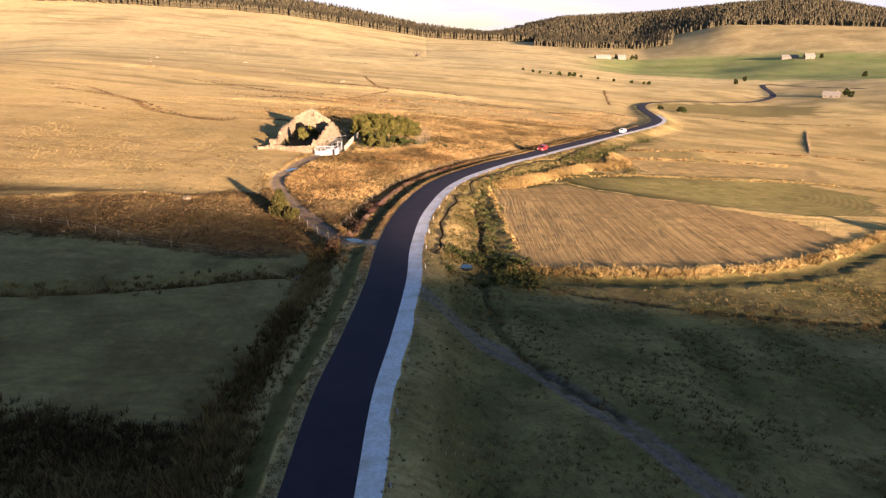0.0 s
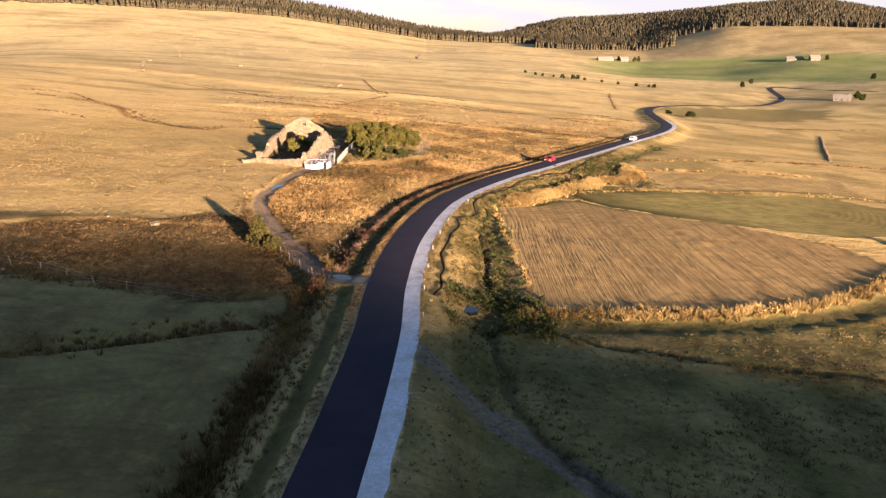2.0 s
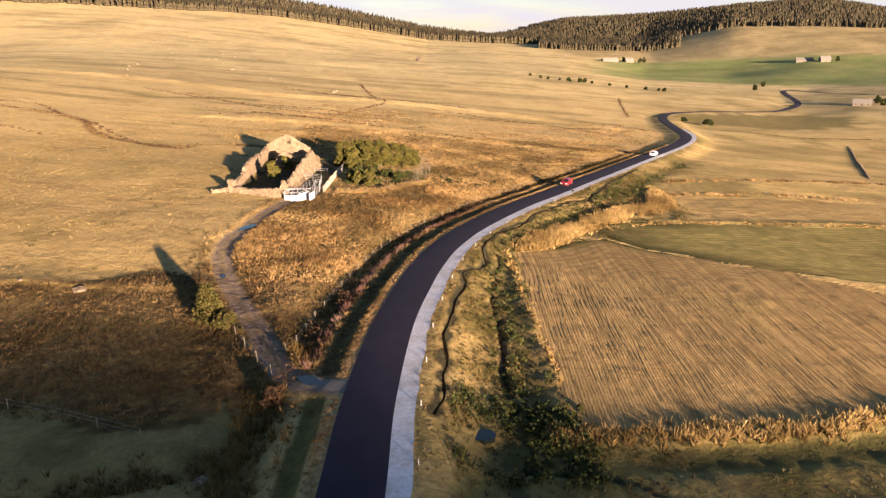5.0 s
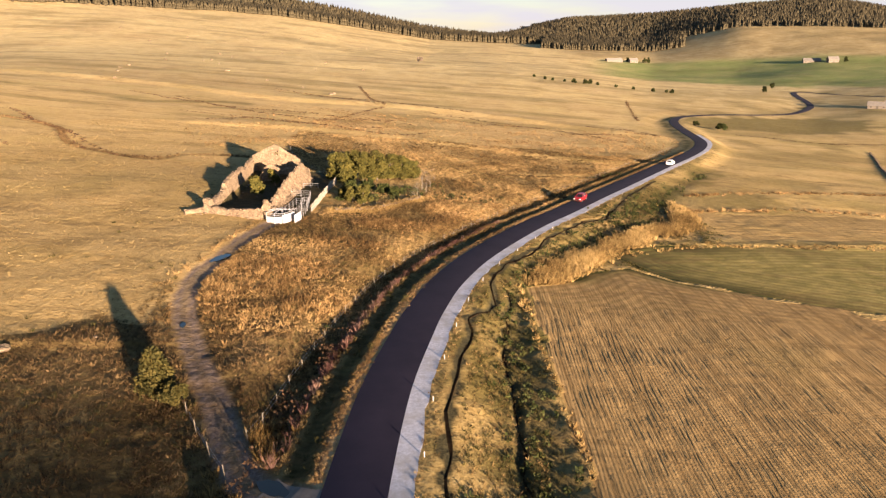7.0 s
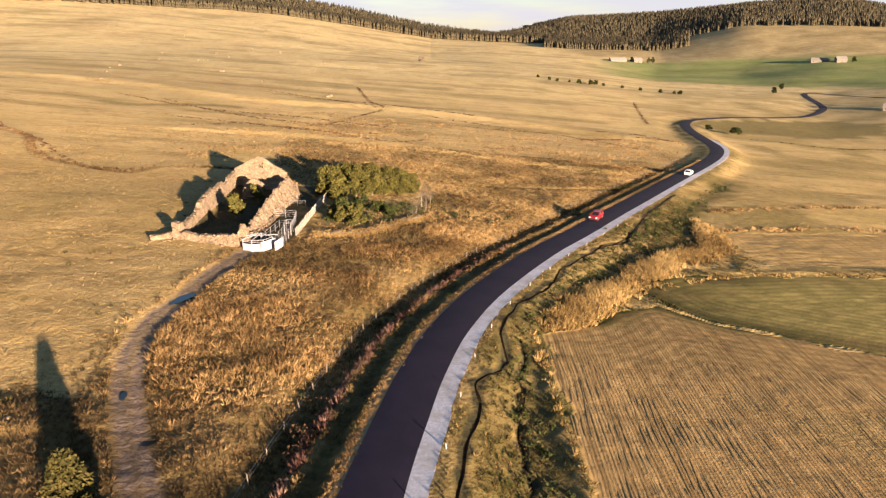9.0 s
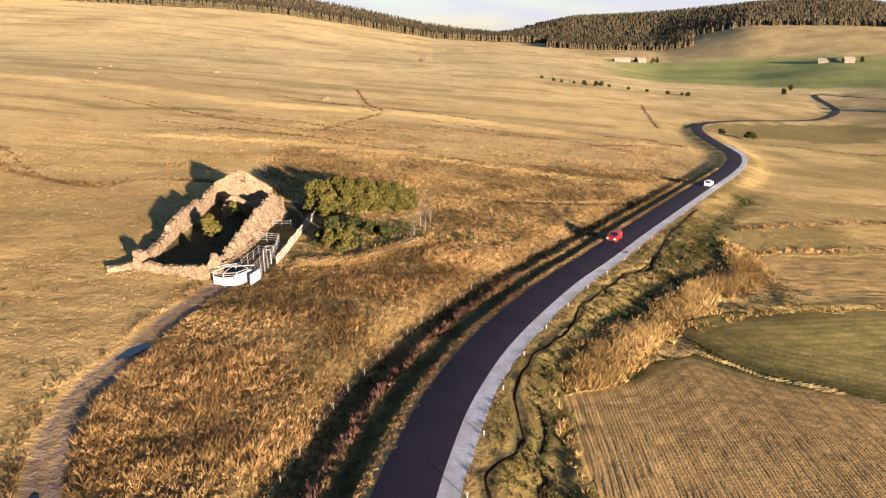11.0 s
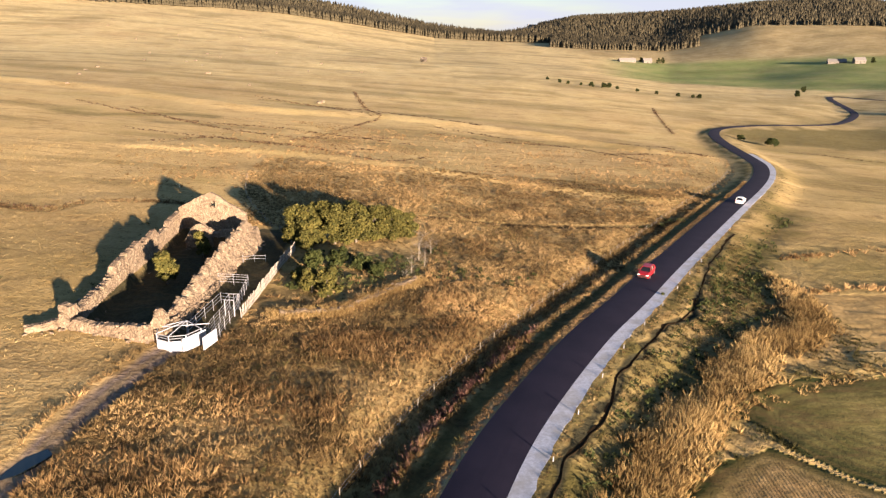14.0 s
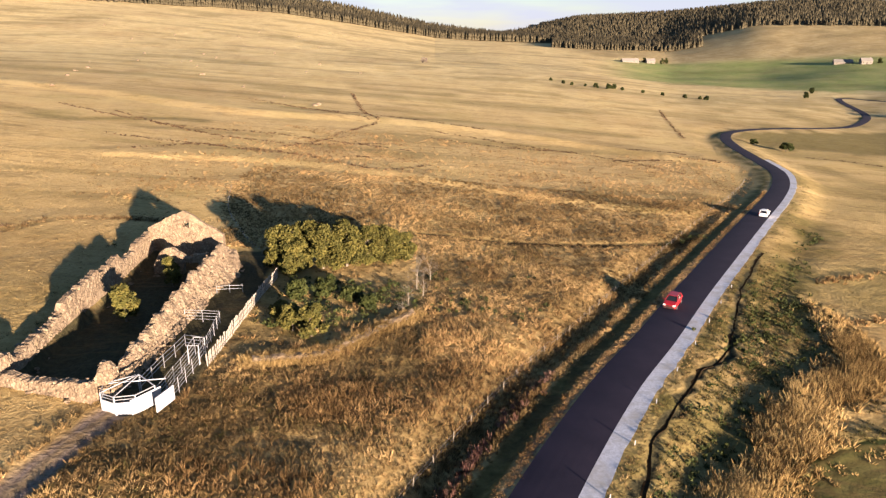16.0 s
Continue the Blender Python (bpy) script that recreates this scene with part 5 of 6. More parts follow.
def build_garden_wall():
    holder = tagged(new("garden_wall"), "low dry-stone garden wall overgrown with straw grass", "wall")
    plan = [(-13.0, 168.6), (-9.0, 169.8), (-6.0, 171.2), (-2.5, 176.0), (2.3, 182.8)]
    for k, (a, b) in enumerate(zip(plan[:-1], plan[1:])):
        solid, (p, d, s, length) = rubble_wall(a, b, lambda u: 0.5, 0.8, 30 + k, batter=0.4)
        w = part("wall", solid.mesh("wall", M_STONE), holder)
        for _ in range(int(length * 1.6)):
            u = random.uniform(0, length)
            c = p + d * u + s * random.uniform(-0.6, 0.6)
            loose_stone(w, c[0], c[1], at(*c) + random.uniform(0.1, 0.8), random.uniform(0.3, 0.55))


build_garden_wall()
GARDEN = curve_through([(-13.0, 168.6), (-9.0, 169.8), (-6.0, 171.2), (-2.5, 176.0), (2.3, 182.8)], 0.5)
tufts("wall_straw", 22000, (-15, 5, 166, 186), lambda x, y: np.exp(-(near_line(x, y, GARDEN, 4)[0] / 0.8) ** 2), (0.4, 0.9), (0.5, 0.9), 13, 0.08, M_REED, "straw grass growing over the garden wall", 0.35)

# ---- cattle pen, palisade and rails ----


def rail_fence(name, plan, rails, post_h, gap, label, category, material=M_RAIL, r=0.022, group=""):
    x0, y0 = plan[0]
    z0 = at(x0, y0)
    ob = thing(name, (x0, y0, z0), label, category, group)
    local = [(x - x0, y - y0) for x, y in plan]
    for (ax, ay), (bx, by) in zip(local[:-1], local[1:]):
        length = math.hypot(bx - ax, by - ay)
        n = max(1, round(length / gap))
        pts = [(ax + (bx - ax) * k / n, ay + (by - ay) * k / n) for k in range(n + 1)]
        zs = [at(x + x0, y + y0) - z0 for x, y in pts]
        for (x, y), z in list(zip(pts, zs))[(0 if (ax, ay) == local[0] else 1):]:
            part("post", Solid().tube((x, y, z - 0.3), (x, y, z + post_h), r * 1.5, n=6).mesh("post", material), ob)
        for h in rails:
            bar = Solid()
            for k in range(n):
                bar.tube((*pts[k], zs[k] + h), (*pts[k + 1], zs[k + 1] + h), r, n=5)
            part("rail", bar.mesh("rail", material), ob)
    return ob


def build_pen():
    ring = [(-23.3, 160.4), (-22.9, 158.9), (-21.5, 158.2), (-19.9, 158.5), (-18.9, 160.0)]
    z0 = at(-21, 160)
    pen = thing("cattle_pen", (-21, 160, z0), "white sheeted metal cattle crush pen beside the ruin", "cattle pen")
    loc = [(x + 21, y - 160) for x, y in ring]
    for (ax, ay), (bx, by) in zip(loc[:-1], loc[1:]):
        d = Vector((bx - ax, by - ay, 0)).normalized()
        n = Vector((d.y, -d.x, 0)) * 0.03
        a, b = Vector((ax, ay, 0)), Vector((bx, by, 0))
        sheet = Solid()
        pts = [p + q + Vector((0, 0, h)) for h in (0.02, 1.15) for p in (a, b) for q in (n, -n)]
        sheet.add(pts, [(0, 2, 6, 4), (3, 1, 5, 7), (0, 1, 3, 2), (4, 6, 7, 5), (1, 0, 4, 5), (2, 3, 7, 6)])
        part("sheet_panel", sheet.mesh("sheet_panel", M_WHITE), pen)
        part("top_rail", Solid().tube(a + Vector((0, 0, 1.7)), b + Vector((0, 0, 1.7)), 0.045).mesh("top_rail", M_RAIL), pen)
        part("middle_rail", Solid().tube(a + Vector((0, 0, 1.42)), b + Vector((0, 0, 1.42)), 0.035).mesh("middle_rail", M_RAIL), pen)
    for x, y in loc:
        part("post", Solid().tube((x, y, -0.2), (x, y, 1.75), 0.055).mesh("post", M_WHITE), pen)
    hub = Vector((0.1, 1.9, 1.75))
    for x, y in (loc[0], loc[1], loc[2], loc[4]):
        part("brace", Solid().tube((x, y, 1.72), hub, 0.045).mesh("brace", M_WHITE), pen)
    part("hub_post", Solid().tube((hub.x, hub.y, -0.2), hub, 0.06).mesh("hub_post", M_WHITE), pen)
    part("swing_gate_rail", Solid().tube((loc[0][0], loc[0][1], 1.72), (loc[4][0] + 0.5, loc[4][1] + 1.2, 1.72), 0.05).mesh("swing_gate_rail", M_WHITE), pen)
    for gx, gy, tx, ty in ((-18.6, 160.4, -20.2, 158.1), (-17.6, 160.6, -18.3, 158.4)):
        a, b = Vector((gx + 21, gy - 160, 0)), Vector((tx + 21, ty - 160, 0))
        d = (b - a).normalized()
        n = Vector((d.y, -d.x, 0)) * 0.035
        pts = [p + q + Vector((0, 0, h)) for h in (0.1, 1.45) for p in (a, b) for q in (n, -n)]
        part("open_gate", Solid().add(pts, [(0, 2, 6, 4), (3, 1, 5, 7), (0, 1, 3, 2), (4, 6, 7, 5), (1, 0, 4, 5), (2, 3, 7, 6)]).mesh("open_gate", M_WHITE), pen)
    crate = thing("cattle_crate", (-18.2, 168.6, at(-18.2, 168.6)), "white tubular metal cattle crate at the end of the race", "cattle crate")
    for x in (-0.5, 0.5):
        for y in (-0.9, 0.9):
            part("post", Solid().tube((x, y, -0.1), (x, y, 1.9), 0.05).mesh("post", M_RAIL), crate)
        for h in (0.5, 0.9, 1.3, 1.85):
            part("rail", Solid().tube((x, -0.9, h), (x, 0.9, h), 0.04).mesh("rail", M_RAIL), crate)
    for y in (-0.9, 0.9):
        part("crossbar", Solid().tube((-0.5, y, 1.85), (0.5, y, 1.85), 0.045).mesh("crossbar", M_RAIL), crate)


build_pen()
rail_fence("race_rails", [(-17.9, 160.6), (-17.7, 167.5)], (0.4, 0.75, 1.1, 1.45), 1.5, 1.7, "white tubular rails of the cattle race", "rail fence")
rail_fence("race_rails", [(-19.0, 160.6), (-18.7, 167.5)], (0.4, 0.75, 1.1, 1.45), 1.5, 1.7, "white tubular rails of the cattle race", "rail fence")
rail_fence("pen_rails", [(-21.0, 161.8), (-20.1, 171.0), (-18.6, 170.9)], (0.5, 0.9, 1.3), 1.35, 2.2, "white tubular rails across the yard", "rail fence", M_GALV, 0.03)
rail_fence("pen_rails", [(-22.0, 176.8), (-18.5, 177.3), (-17.9, 169.6)], (0.4, 0.75, 1.1, 1.4), 1.45, 1.5, "white tubular cattle rails across the yard", "rail fence")
rail_fence("yard_gate", [(-21.2, 185.6), (-18.4, 186.6)], (0.5, 0.9), 1.1, 1.5, "low white rail gate in the yard", "gate", M_GALV, 0.022)


def build_palisade():
    plan = curve_through([(-16.9, 167.4), (-16.5, 175), (-16.0, 184), (-15.5, 192.7)], 0.5)
    z0 = at(*plan[0])
    ob = thing("palisade", (*plan[0], z0), "weathered pale upright boards fencing the yard", "fence")
    boards = [Solid().box(-0.11, 0.11, -0.03, 0.03, -0.2, 1.25 + 0.1 * k, bevel=0.012).mesh("board", M_BOARD) for k in range(3)]
    d = np.gradient(plan, axis=0)
    for k, (x, y) in enumerate(plan[::1]):
        part("board", random.choice(boards), ob, place=pose(x - plan[0][0], y - plan[0][1], at(x, y) - z0, random.uniform(-3, 3), random.uniform(-4, 4), math.degrees(math.atan2(d[k][1], d[k][0])) + random.uniform(-6, 6)))
    for h in (0.4, 0.95):
        bar = Solid()
        for (ax, ay), (bx, by) in zip(plan[:-1], plan[1:]):
            bar.tube((ax - plan[0][0] + 0.06, ay - plan[0][1], at(ax, ay) - z0 + h), (bx - plan[0][0] + 0.06, by - plan[0][1], at(bx, by) - z0 + h), 0.03, n=4)
        part("rail", bar.mesh("rail", M_POST), ob)


build_palisade()


def post_fence(line, gap, height, label, r=0.05, wires=(0.45, 0.85), skip=0.0, material=M_POST):
    """Wooden posts along a line of the plan, with thin wires."""
    s = np.cumsum(np.r_[0, np.linalg.norm(np.diff(line, axis=0), axis=1)])
    stops = np.arange(0, s[-1], gap)
    xs, ys = np.interp(stops, s, line[:, 0]), np.interp(stops, s, line[:, 1])
    zs = land(xs, ys)
    ob = thing("wire_fence", (xs[0], ys[0], zs[0]), label, "fence")
    meshes = [Solid().tube((0, 0, -0.3), (0.03 * (k - 1), 0, height * (0.9 + 0.1 * k)), r, r * 0.85, 7).mesh("post", material) for k in range(3)]
    for x, y, z in zip(xs, ys, zs):
        if random.random() >= skip:
            part("post", random.choice(meshes), ob, place=pose(x - xs[0], y - ys[0], z - zs[0], random.uniform(-5, 5), random.uniform(-5, 5), random.uniform(0, 360)))
    for h in wires:
        bar = Solid()
        for k in range(len(xs) - 1):
            bar.tube((xs[k] - xs[0], ys[k] - ys[0], zs[k] - zs[0] + h), (xs[k + 1] - xs[0], ys[k + 1] - ys[0], zs[k + 1] - zs[0] + h), 0.008, n=3)
        part("wire", bar.mesh("wire", M_GALV), ob)


post_fence(beside_road(-9.6, 96, 300), 3.6, 0.95, "weathered wooden posts with wire along the ditch")
post_fence(curve_through([(-58, 92), (-43.6, 89.3), (-35.2, 85.7), (-27.2, 83.9), (-18.9, 81.2)], 1), 4.0, 0.9, "weathered wooden posts with wire across the fields", skip=0.1)
post_fence(curve_through([(-12.0, 92.0), (-16.2, 98.5), (-20.0, 105.5)], 1), 3.4, 1.2, "weathered wooden posts beside the farm track")
post_fence(curve_through([(-15.5, 192.7), (-19.0, 201.3), (-22.3, 205.9), (-29.5, 222), (-33.7, 240)], 1), 2.6, 0.9, "weathered wooden posts behind the ruin", r=0.035, skip=0.3)


def build_markers():
    line = beside_road(ROAD_EAST + VERGE + 0.42, 24, 205)
    s = np.cumsum(np.r_[0, np.linalg.norm(np.diff(line, axis=0), axis=1)])
    first = None
    for stop in np.arange(2, s[-1], 8.4):
        x, y = float(np.interp(stop, s, line[:, 0])), float(np.interp(stop, s, line[:, 1]))
        m = pose(x, y, at(x, y), random.uniform(-4, 4), random.uniform(-4, 4), random.uniform(0, 360))
        if first is None:
            first = thing("marker_post", (x, y, at(x, y)), "slim white wooden marker post on the road edge", "marker post", "posts along the road")
            part("shaft", Solid().box(-0.035, 0.035, -0.035, 0.035, -0.2, 0.5, bevel=0.012).mesh("shaft", M_WHITE), first)
            part("cap", Solid().box(-0.038, 0.038, -0.038, 0.038, 0.43, 0.512, bevel=0.012).mesh("cap", M_BOARD), first, "grey weathered top")
        else:
            copy_thing(first, m)


build_markers()

# ---- trees and shrubs ----


def plant(name, x, y, height, crown, lobes, per, leaf, material, label, category, group="", trunk=0.35, spiky=False, bare=False):
    """A tree or shrub: a forked trunk and a crown of loose lobes of leafage."""
    ob = thing(name, (x, y, at(x, y)), label, category, group, random.uniform(0, 360))
    wood = Solid()
    stem = height * (0.8 if spiky else 0.55)
    sway = [(random.uniform(-0.05, 0.05) * height, random.uniform(-0.05, 0.05) * height) for _ in range(2)]
    mid, end = (sway[0][0], sway[0][1], stem * 0.5), (sway[1][0], sway[1][1], stem)
    r = (0.02 if bare else 0.035) * height
    wood.tube((0, 0, -0.3), mid, r, r * 0.7).tube(mid, end, r * 0.7, r * 0.25)
    centres, radii = [], []
    fine = 1 if bare or crown < 1.15 else 3
    lobes, per = lobes * fine, int(per / fine * 1.25)
    for k in range(lobes):
        t = (k + 0.5) / lobes
        a = 2.4 * k + random.uniform(-0.5, 0.5)
        if spiky:
            h, w = trunk * height + (1 - trunk) * height * t * 0.92, crown * (1 - t * 0.85) * 0.62
        else:
            h = height * (trunk + (0.88 - trunk) * random.random())
            w = crown * 0.72 * math.sqrt(random.random()) * (1.0 if h < height * 0.6 else 0.7)
        c = (math.cos(a) * w, math.sin(a) * w, h)
        centres.append(c)
        radii.append(crown * (0.55 - 0.3 * t if spiky else random.uniform(0.26, 0.46) * (0.72 if fine > 1 else 1)))
        base = (sway[0][0] * min(1, h / stem), sway[0][1] * min(1, h / stem), min(h * 0.75, stem * 0.9))
        if k % fine == 0:
            wood.tube(base, c, r * 0.32, r * 0.1, 5)
        if bare:
            for _ in range(10):
                wood.tube(c, (c[0] + random.uniform(-1, 1) * crown * 0.6, c[1] + random.uniform(-1, 1) * crown * 0.6, c[2] + random.uniform(0.1, 0.6) * crown), r * 0.1, r * 0.02, 4)
    part("trunk", wood.mesh("trunk", M_TWIG if bare else M_BARK), ob)
    if not bare:
        v, f = leaf_cloud(centres, radii, per, leaf, 0.85)
        part("crown", mesh_of("crown", v, f, material), ob)
    return ob


for k, (x, y, h, w) in enumerate([(-15.4, 197.0, 6.0, 3.1), (-12.9, 198.9, 6.5, 3.3), (-10.2, 197.4, 6.7, 3.2), (-7.2, 199.2, 6.8, 3.2), (-4.6, 200.6, 6.3, 3.0), (-2.0, 203.0, 5.6, 2.9), (0.4, 204.6, 4.2, 2.4), (-13.6, 195.2, 4.6, 2.6)]):
    plant("pine", x, y, h, w, 13, 640, 0.28, M_PINE, "bushy yellow-green pine in a row beside the ruin", "tree", "row of pines", 0.12)
for x, y, h, w in [(-8.4, 175.2, 4.0, 1.9), (-10.6, 176.4, 3.4, 1.7), (-12.2, 178.6, 2.6, 1.5)]:
    plant("young_pine", x, y, h, w, 10, 420, 0.26, M_PINE, "young yellow-green pine behind the garden wall", "tree", "young pines", 0.15)
for x, y, h, w in [(-8.6, 187.5, 2.4, 1.9), (-5.2, 186.0, 2.1, 1.8), (-3.0, 183.6, 1.9, 1.4), (-11.8, 186.5, 2.0, 1.6)]:
    plant("shrub", x, y, h, w, 8, 230, 0.32, M_BUSH, "dark green leafy shrub in the overgrown garden", "shrub", "garden shrubs", 0.1)
for x, y, h, w in [(1.6, 186.0, 3.2, 1.3), (2.6, 192.5, 4.6, 1.9), (4.4, 195.5, 4.0, 1.8), (1.0, 183.0, 2.4, 1.1), (3.4, 189.5, 3.8, 1.6)]:
    plant("bare_shrub", x, y, h, w, 8, 0, 0.3, M_TWIG, "leafless pale twiggy shrub at the garden corner", "shrub", "bare shrubs", 0.2, bare=True)
plant("ruin_tree", -28.6, 177.5, 4.3, 1.7, 11, 300, 0.36, M_PINE, "round green tree growing inside the ruin", "tree", trunk=0.25)
plant("shrub", -27.2, 188.0, 2.4, 1.3, 8, 220, 0.32, M_PINE, "green shrub growing inside the ruin", "shrub")
plant("shrub", -28.4, 190.6, 3.0, 1.2, 8, 220, 0.32, M_PINE, "green shrub growing against the inner wall", "shrub")
plant("willow", -20.8, 103.6, 4.4, 1.75, 12, 220, 0.28, M_RUSH, "bushy dull olive willow beside the farm track", "tree", trunk=0.1, spiky=True)
plant("shrub", -18.8, 101.8, 2.0, 1.6, 9, 240, 0.3, M_RUSH, "dull green willow shrub beside the farm track", "shrub")
plant("shrub", -11.0, 87.6, 2.0, 1.3, 8, 200, 0.3, M_RED, "rusty brown shrub beside the track junction", "shrub")
plant("shrub", 146, 372, 3.4, 3.2, 9, 160, 0.6, M_BUSH, "dark rounded bush on the grassy slope", "shrub")
plant("shrub", 138.5, 384, 2.4, 2.0, 7, 130, 0.5, M_BUSH, "small dark bush on the grassy slope", "shrub")
for x, y, h in [(98, 625, 4), (104, 608, 4.5), (109, 602, 4), (118, 600, 3), (125.5, 598, 7), (134, 597, 7.5), (139, 602, 7), (144, 598, 4), (158, 595, 4), (171, 592, 4.5), (185, 587, 5), (198, 581, 5.5), (194, 583, 4)]:
    plant("shrub", x, y, h * 0.5, h * 0.34, 7, 70, 0.8, M_BUSH, "dark bush in a line across the far pasture", "shrub", "line of bushes", 0.12)
plant("shrub", 4.5, 733, 6, 4.5, 7, 90, 1.1, M_BARK, "dark thorn bush on the far slope", "shrub")

# unseen trees to the east, added to cast the dark patch on the fields
for x, y, h in [(113, 92, 7.5), (119, 87, 8), (107, 97, 7), (124, 93, 7)]:
    plant("shade_tree", x, y, h, 3.2, 12, 200, 0.5, M_BUSH, "leafy tree out of view, added for the shadow on the fields", "tree", "stream trees", 0.25)

# ---- a broken field wall ----


def build_field_wall():
    holder = tagged(new("field_wall"), "tumbled dry-stone field wall on the far pasture", "wall")
    plan = [(195, 334), (184, 313), (173, 294), (159, 268), (146, 245)]
    for k, (a, b) in enumerate(zip(plan[:-1], plan[1:])):
        solid, (p, d, s, length) = rubble_wall(a, b, lambda u: 0.35 + 0.2 * math.sin(u * 0.7), 0.6, 60 + k, batter=0.6)
        w = part("wall", solid.mesh("wall", M_STONE), holder)
        for _ in range(int(length * 0.5)):
            c = p + d * random.uniform(0, length) + s * random.uniform(-1.2, 1.2)
            loose_stone(w, c[0], c[1], at(*c) + 0.1, random.uniform(0.4, 0.8))


build_field_wall()

# ---- cars ----


def build_car(name, x, y, heading, paint, label):
    """A small hatchback, 4.0 m long; it faces along its own -y."""
    s = int(np.argmin(np.hypot(ROAD[:, 0] - x, ROAD[:, 1] - y)))
    car = thing(name, (x, y, ROAD_Z[s] + 0.08), label, "car", turn=heading)
    stations = [(-2.0, 0.62, 0.34, 0.62), (-1.9, 0.78, 0.24, 0.74), (-1.5, 0.86, 0.2, 0.86), (-0.9, 0.88, 0.2, 0.95), (0.0, 0.88, 0.2, 0.97), (1.0, 0.88, 0.2, 0.99), (1.6, 0.86, 0.22, 1.0), (1.92, 0.8, 0.28, 0.96), (2.0, 0.7, 0.38, 0.8)]
    body = Solid()
    rings = []
    for yy, w, lo, hi in stations:
        rings.append([(-w * 0.9, yy, lo), (-w, yy, lo + 0.18), (-w, yy, hi - 0.18), (-w * 0.86, yy, hi), (w * 0.86, yy, hi), (w, yy, hi - 0.18), (w, yy, lo + 0.18), (w * 0.9, yy, lo)])
    faces = [(a * 8 + i, a * 8 + (i + 1) % 8, a * 8 + 8 + (i + 1) % 8, a * 8 + 8 + i) for a in range(len(rings) - 1) for i in range(8)]
    faces += [tuple(range(7, -1, -1)), tuple(range(len(rings) * 8 - 8, len(rings) * 8))]
    body.add([p for r in rings for p in r], faces)
    part("body", body.mesh("body", paint), car)
    cabin = Solid()
    low = [(-0.76, -0.95, 0.93), (0.76, -0.95, 0.93), (0.78, 1.75, 0.97), (-0.78, 1.75, 0.97)]
    high = [(-0.58, -0.2, 1.42), (0.58, -0.2, 1.42), (0.6, 1.35, 1.44), (-0.6, 1.35, 1.44)]
    cabin.add(low + high, [(0, 1, 5, 4), (1, 2, 6, 5), (2, 3, 7, 6), (3, 0, 4, 7)])
    part("windows", cabin.mesh("windows", M_GLASS), car, "dark tinted windows")
    roof = Solid().box(-0.6, 0.6, -0.24, 1.4, 1.425, 1.48, bevel=0.02)
    part("roof", roof.mesh("roof", paint), car)
    for sx in (-1, 1):
        part("roof_pillar", Solid().tube((sx * 0.77, -0.95, 0.93), (sx * 0.59, -0.2, 1.44), 0.035).mesh("roof_pillar", paint), car)
        part("roof_pillar", Solid().tube((sx * 0.79, 1.75, 0.97), (sx * 0.61, 1.36, 1.45), 0.06).mesh("roof_pillar", paint), car)
        part("door_pillar", Solid().tube((sx * 0.785, 0.45, 0.95), (sx * 0.6, 0.5, 1.44), 0.035).mesh("door_pillar", paint), car)
        part("mirror", Solid().box(sx * 0.98 - 0.09, sx * 0.98 + 0.09, -0.75, -0.6, 0.9, 1.05, bevel=0.02).mesh("mirror", paint), car)
        part("headlight", Solid().box(sx * 0.62 - 0.16, sx * 0.62 + 0.16, -2.0, -1.7, 0.6, 0.76, bevel=0.03).mesh("headlight", M_LAMP), car)
        part("tail_light", Solid().box(sx * 0.74 - 0.1, sx * 0.74 + 0.1, 1.85, 2.0, 0.68, 0.95, bevel=0.03).mesh("tail_light", M_RED_PAINT), car)
        for yy in (-1.25, 1.25):
            tyre = part("wheel", Solid().tube((sx * 0.70, yy, 0.3), (sx * 0.90, yy, 0.3), 0.31, n=16).mesh("wheel", M_TYRE), car)
            part("rim", Solid().tube((sx * 0.895, yy, 0.3), (sx * 0.915, yy, 0.3), 0.2, n=12).mesh("rim", M_RIM), tyre)
    part("bumper", Solid().box(-0.72, 0.72, -2.04, -1.9, 0.3, 0.5, bevel=0.04).mesh("bumper", M_TYRE), car)
    part("grille", Solid().box(-0.4, 0.4, -2.02, -1.95, 0.55, 0.68, bevel=0.02).mesh("grille", M_TYRE), car)
    return car


build_car("red_car", 36.4, 191.6, -32.5, M_RED_PAINT, "red hatchback car on the asphalt road")
build_car("white_car", 76.6, 248.4, 146, M_WHITE_PAINT, "white hatchback car on the asphalt road")

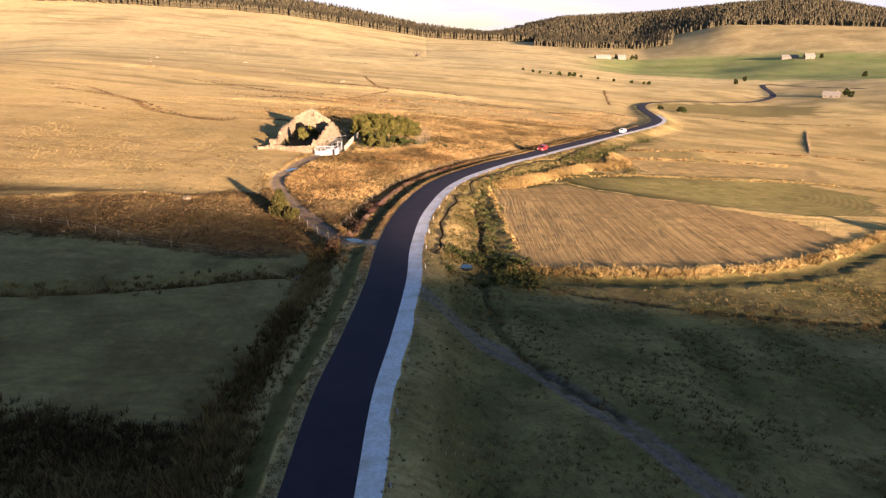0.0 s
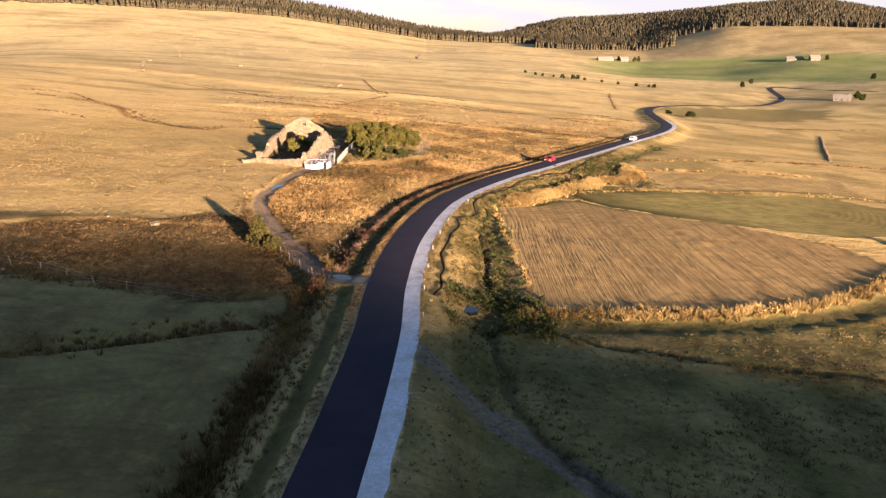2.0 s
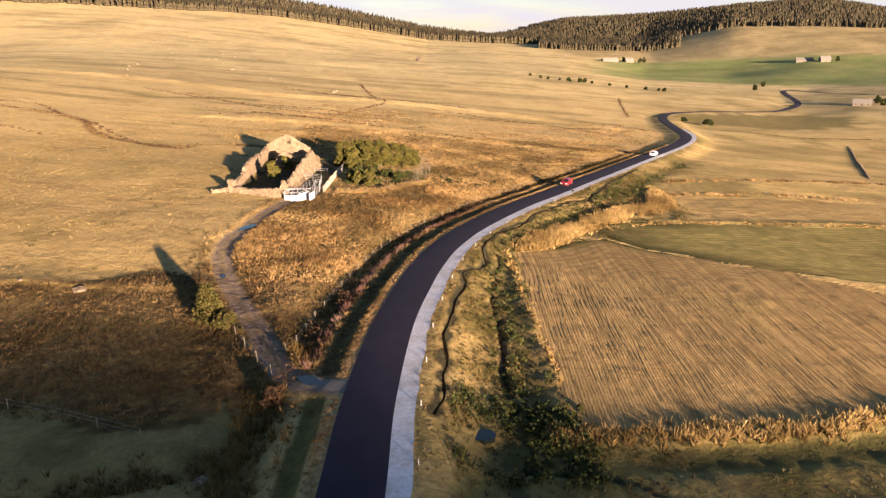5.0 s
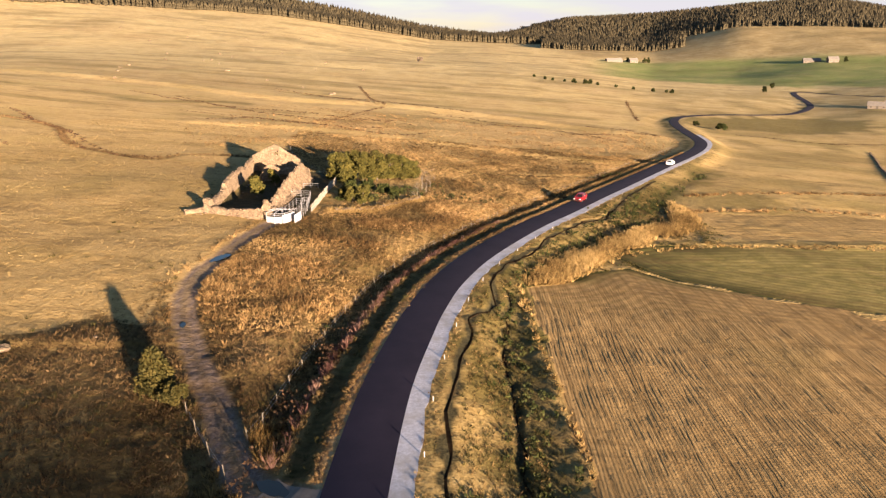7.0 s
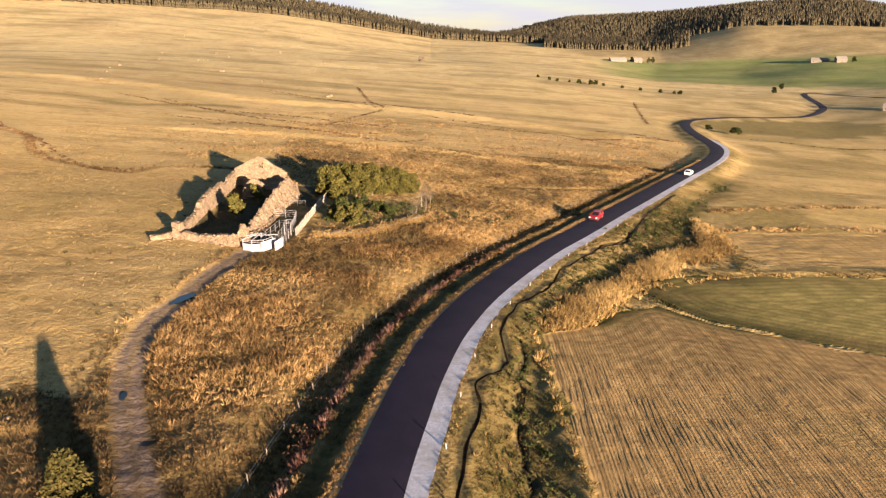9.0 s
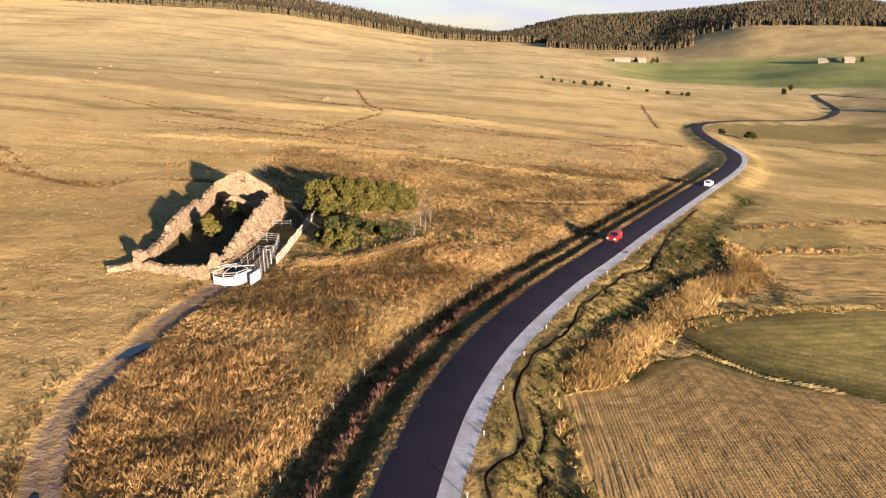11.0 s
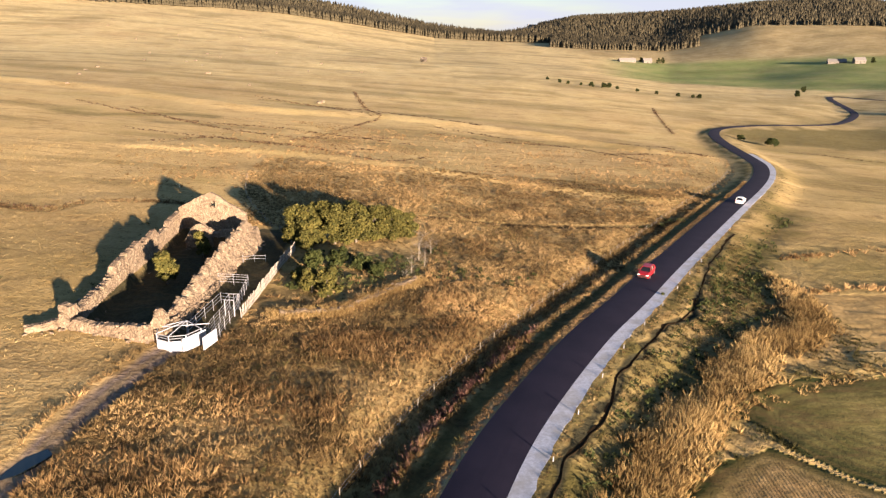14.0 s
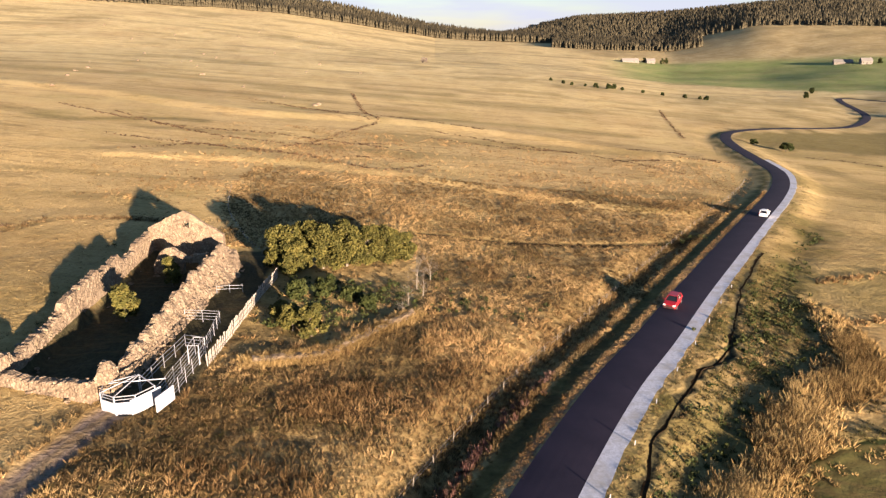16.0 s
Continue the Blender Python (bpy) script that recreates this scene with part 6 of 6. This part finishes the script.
# ---- far farms ----


def farmhouse(x, y, turn, long, deep, eaves, ridge, label, windows=3):
    z = min(at(x + dx, y + dy) for dx in (-long / 3, long / 3) for dy in (-deep / 2, deep / 2))
    ob = thing("farmhouse", (x, y, z - 0.3), label, "house", turn=turn)
    a, b = long / 2, deep / 2
    walls = Solid()
    pts = [(-a, -b, 0), (a, -b, 0), (a, b, 0), (-a, b, 0), (-a, -b, eaves), (a, -b, eaves), (a, b, eaves), (-a, b, eaves), (-a, 0, ridge), (a, 0, ridge)]
    walls.add(pts, [(0, 1, 5, 4), (1, 2, 6, 9, 5), (2, 3, 7, 6), (3, 0, 4, 8, 7)])
    part("wall", walls.mesh("wall", M_RENDER), ob)
    for side in (-1, 1):
        roof = Solid()
        e = 0.5
        lo, hi = (side * (b + e), eaves - 0.25), (0, ridge + 0.18)
        pts = [(-a - e, lo[0], lo[1]), (a + e, lo[0], lo[1]), (a + e, hi[0], hi[1]), (-a - e, hi[0], hi[1])]
        pts += [(p[0], p[1], p[2] + 0.25) for p in pts]
        roof.add(pts, [(0, 1, 2, 3), (7, 6, 5, 4), (0, 4, 5, 1), (1, 5, 6, 2), (2, 6, 7, 3), (3, 7, 4, 0)])
        part("roof", roof.mesh("roof", M_SLATE), ob)
    part("chimney", Solid().box(a * 0.7 - 0.5, a * 0.7 + 0.5, -0.5, 0.5, ridge - 0.5, ridge + 1.2, bevel=0.05).mesh("chimney", M_RENDER), ob)
    for k in range(windows):
        x0 = -a + long * (k + 0.5) / windows
        w = part("window", Solid().box(x0 - 0.5, x0 + 0.5, -b - 0.06, -b + 0.05, eaves * 0.45, eaves * 0.8).mesh("window", M_DOOR), ob)
        part("sill", Solid().box(x0 - 0.6, x0 + 0.6, -b - 0.14, -b, eaves * 0.45 - 0.12, eaves * 0.45 - 0.003).mesh("sill", M_RENDER), w)
    part("door", Solid().box(-0.6, 0.6, -b - 0.05, -b + 0.05, 0.3, 2.4).mesh("door", M_DOOR), ob)


farmhouse(318, 1176, 8, 26, 9, 3.0, 6.5, "far long low stone farmhouse with a dark roof", 5)
farmhouse(352, 1184, 2, 13, 9, 4.0, 7.5, "far pale stone farmhouse with a dark roof", 3)
farmhouse(556, 1024, -20, 22, 10, 3.2, 6.5, "far long barn with a dark roof", 4)
farmhouse(574, 1004, -10, 13, 9, 4.5, 8.0, "far pale farmhouse below the heath", 3)
farmhouse(309, 503, -32, 11, 6, 2.4, 4.6, "pale rendered cottage with a dark roof near the road", 3)
for x, y, h in [(368, 1178, 9), (376, 1182, 10), (345, 1192, 8), (590, 1000, 8), (321, 498, 5), (326, 512, 6), (455, 690, 6), (300, 640, 5), (332, 690, 5)]:
    plant("farm_tree", x, y, h, h * 0.42, 8, 70, 1.2, M_BUSH, "round dark tree near a far farm", "tree", "farm trees", 0.15)
ob = thing("summit_hut", (372, 2385, at(372, 2385)), "low pale building on the far hill shoulder", "building")
part("wall", Solid().box(-30, 30, -6, 6, -3, 7, bevel=0.3).mesh("wall", M_SLATE), ob)
part("roof", Solid().box(-32, 32, -7, 7, 7.01, 8.2, bevel=0.3).mesh("roof", M_SLATE), ob)

# ---- boulders, slab, water ----


def boulder(x, y, size, label="pale granite boulder lying in dry grass", group="boulders"):
    me = bpy.data.meshes.new("boulder")
    bm = bmesh.new()
    bmesh.ops.create_icosphere(bm, subdivisions=2, radius=0.5)
    for v in bm.verts:
        v.co *= 0.8 + 0.45 * noise.noise(v.co * 2.2 + Vector((x, y, 0)))
        v.co.z *= 0.6
    bm.to_mesh(me)
    bm.free()
    me.materials.append(M_STONE)
    ob = new("boulder", me)
    ob.matrix_world = pose(x, y, at(x, y) + 0.08 * size, 0, 0, random.uniform(0, 360)) @ Matrix.Diagonal((size, size * 0.8, size * 0.8, 1))
    return tagged(ob, label, "boulder", group)


for x, y, s in [(-36.8, 109.4, 2.0), (-43.9, 110.6, 0.9), (-30.0, 113, 0.7), (-14.0, 77, 1.3), (-46, 88, 0.7)]:
    boulder(x, y, s)
for k in range(46):
    b, r = radians(random.uniform(-24, -4)), random.uniform(330, 1250)
    boulder(1.8 + math.sin(b) * r, 50.7 + math.cos(b) * r, random.uniform(1.4, 3.4), "pale granite boulder on the open slope", "slope boulders")


def puddle(name, x, y, long, wide, turn, label):
    pts, n = [], 20
    for k in range(n):
        a = 2 * math.pi * k / n
        w = 0.8 + 0.4 * noise.noise(Vector((math.cos(a) * 1.3 + x, math.sin(a) * 1.3, y)))
        pts.append((math.cos(a) * long / 2 * w, math.sin(a) * wide / 2 * w))
    t = radians(turn)
    pts = [(x + u * math.cos(t) - v * math.sin(t), y + u * math.sin(t) + v * math.cos(t)) for u, v in pts]
    z = max(float(np.percentile(land(np.array([p[0] for p in pts]), np.array([p[1] for p in pts])), 75)), at(x, y) + 0.06)
    solid = Solid().add([(*p, z) for p in pts] + [(*p, z - 0.4) for p in pts], [tuple(range(n))] + [(k, n + k, n + (k + 1) % n, (k + 1) % n) for k in range(n)])
    return tagged(new(name, solid.mesh(name, M_WATER)), label, "water", kind="structure")


tagged(ribbon("track_apron", curve_through([(-4.6, 88.2), (-6.4, 88.8), (-8.8, 89.9)], 0.5), land(*curve_through([(-4.6, 88.2), (-6.4, 88.8), (-8.8, 89.9)], 0.5).T) + 0.0, -1.7, 1.5, 0.0, M_GRAVEL, 5, 0.02, 0.3), "pale gravel apron where the farm track meets the road", "apron", kind="structure")
puddle("water_puddle", -25.3, 139.6, 5.4, 1.8, 65, "blue-reflecting puddle on the farm track")
puddle("water_puddle", -23.2, 117.8, 1.6, 0.7, 100, "small puddle in a track rut")
puddle("water_puddle", -8.2, 90.2, 3.4, 1.6, 140, "puddle at the track junction")
puddle("water_pool", 6.6, 83.6, 2.8, 1.9, 20, "small blue pool ringed with scrub")
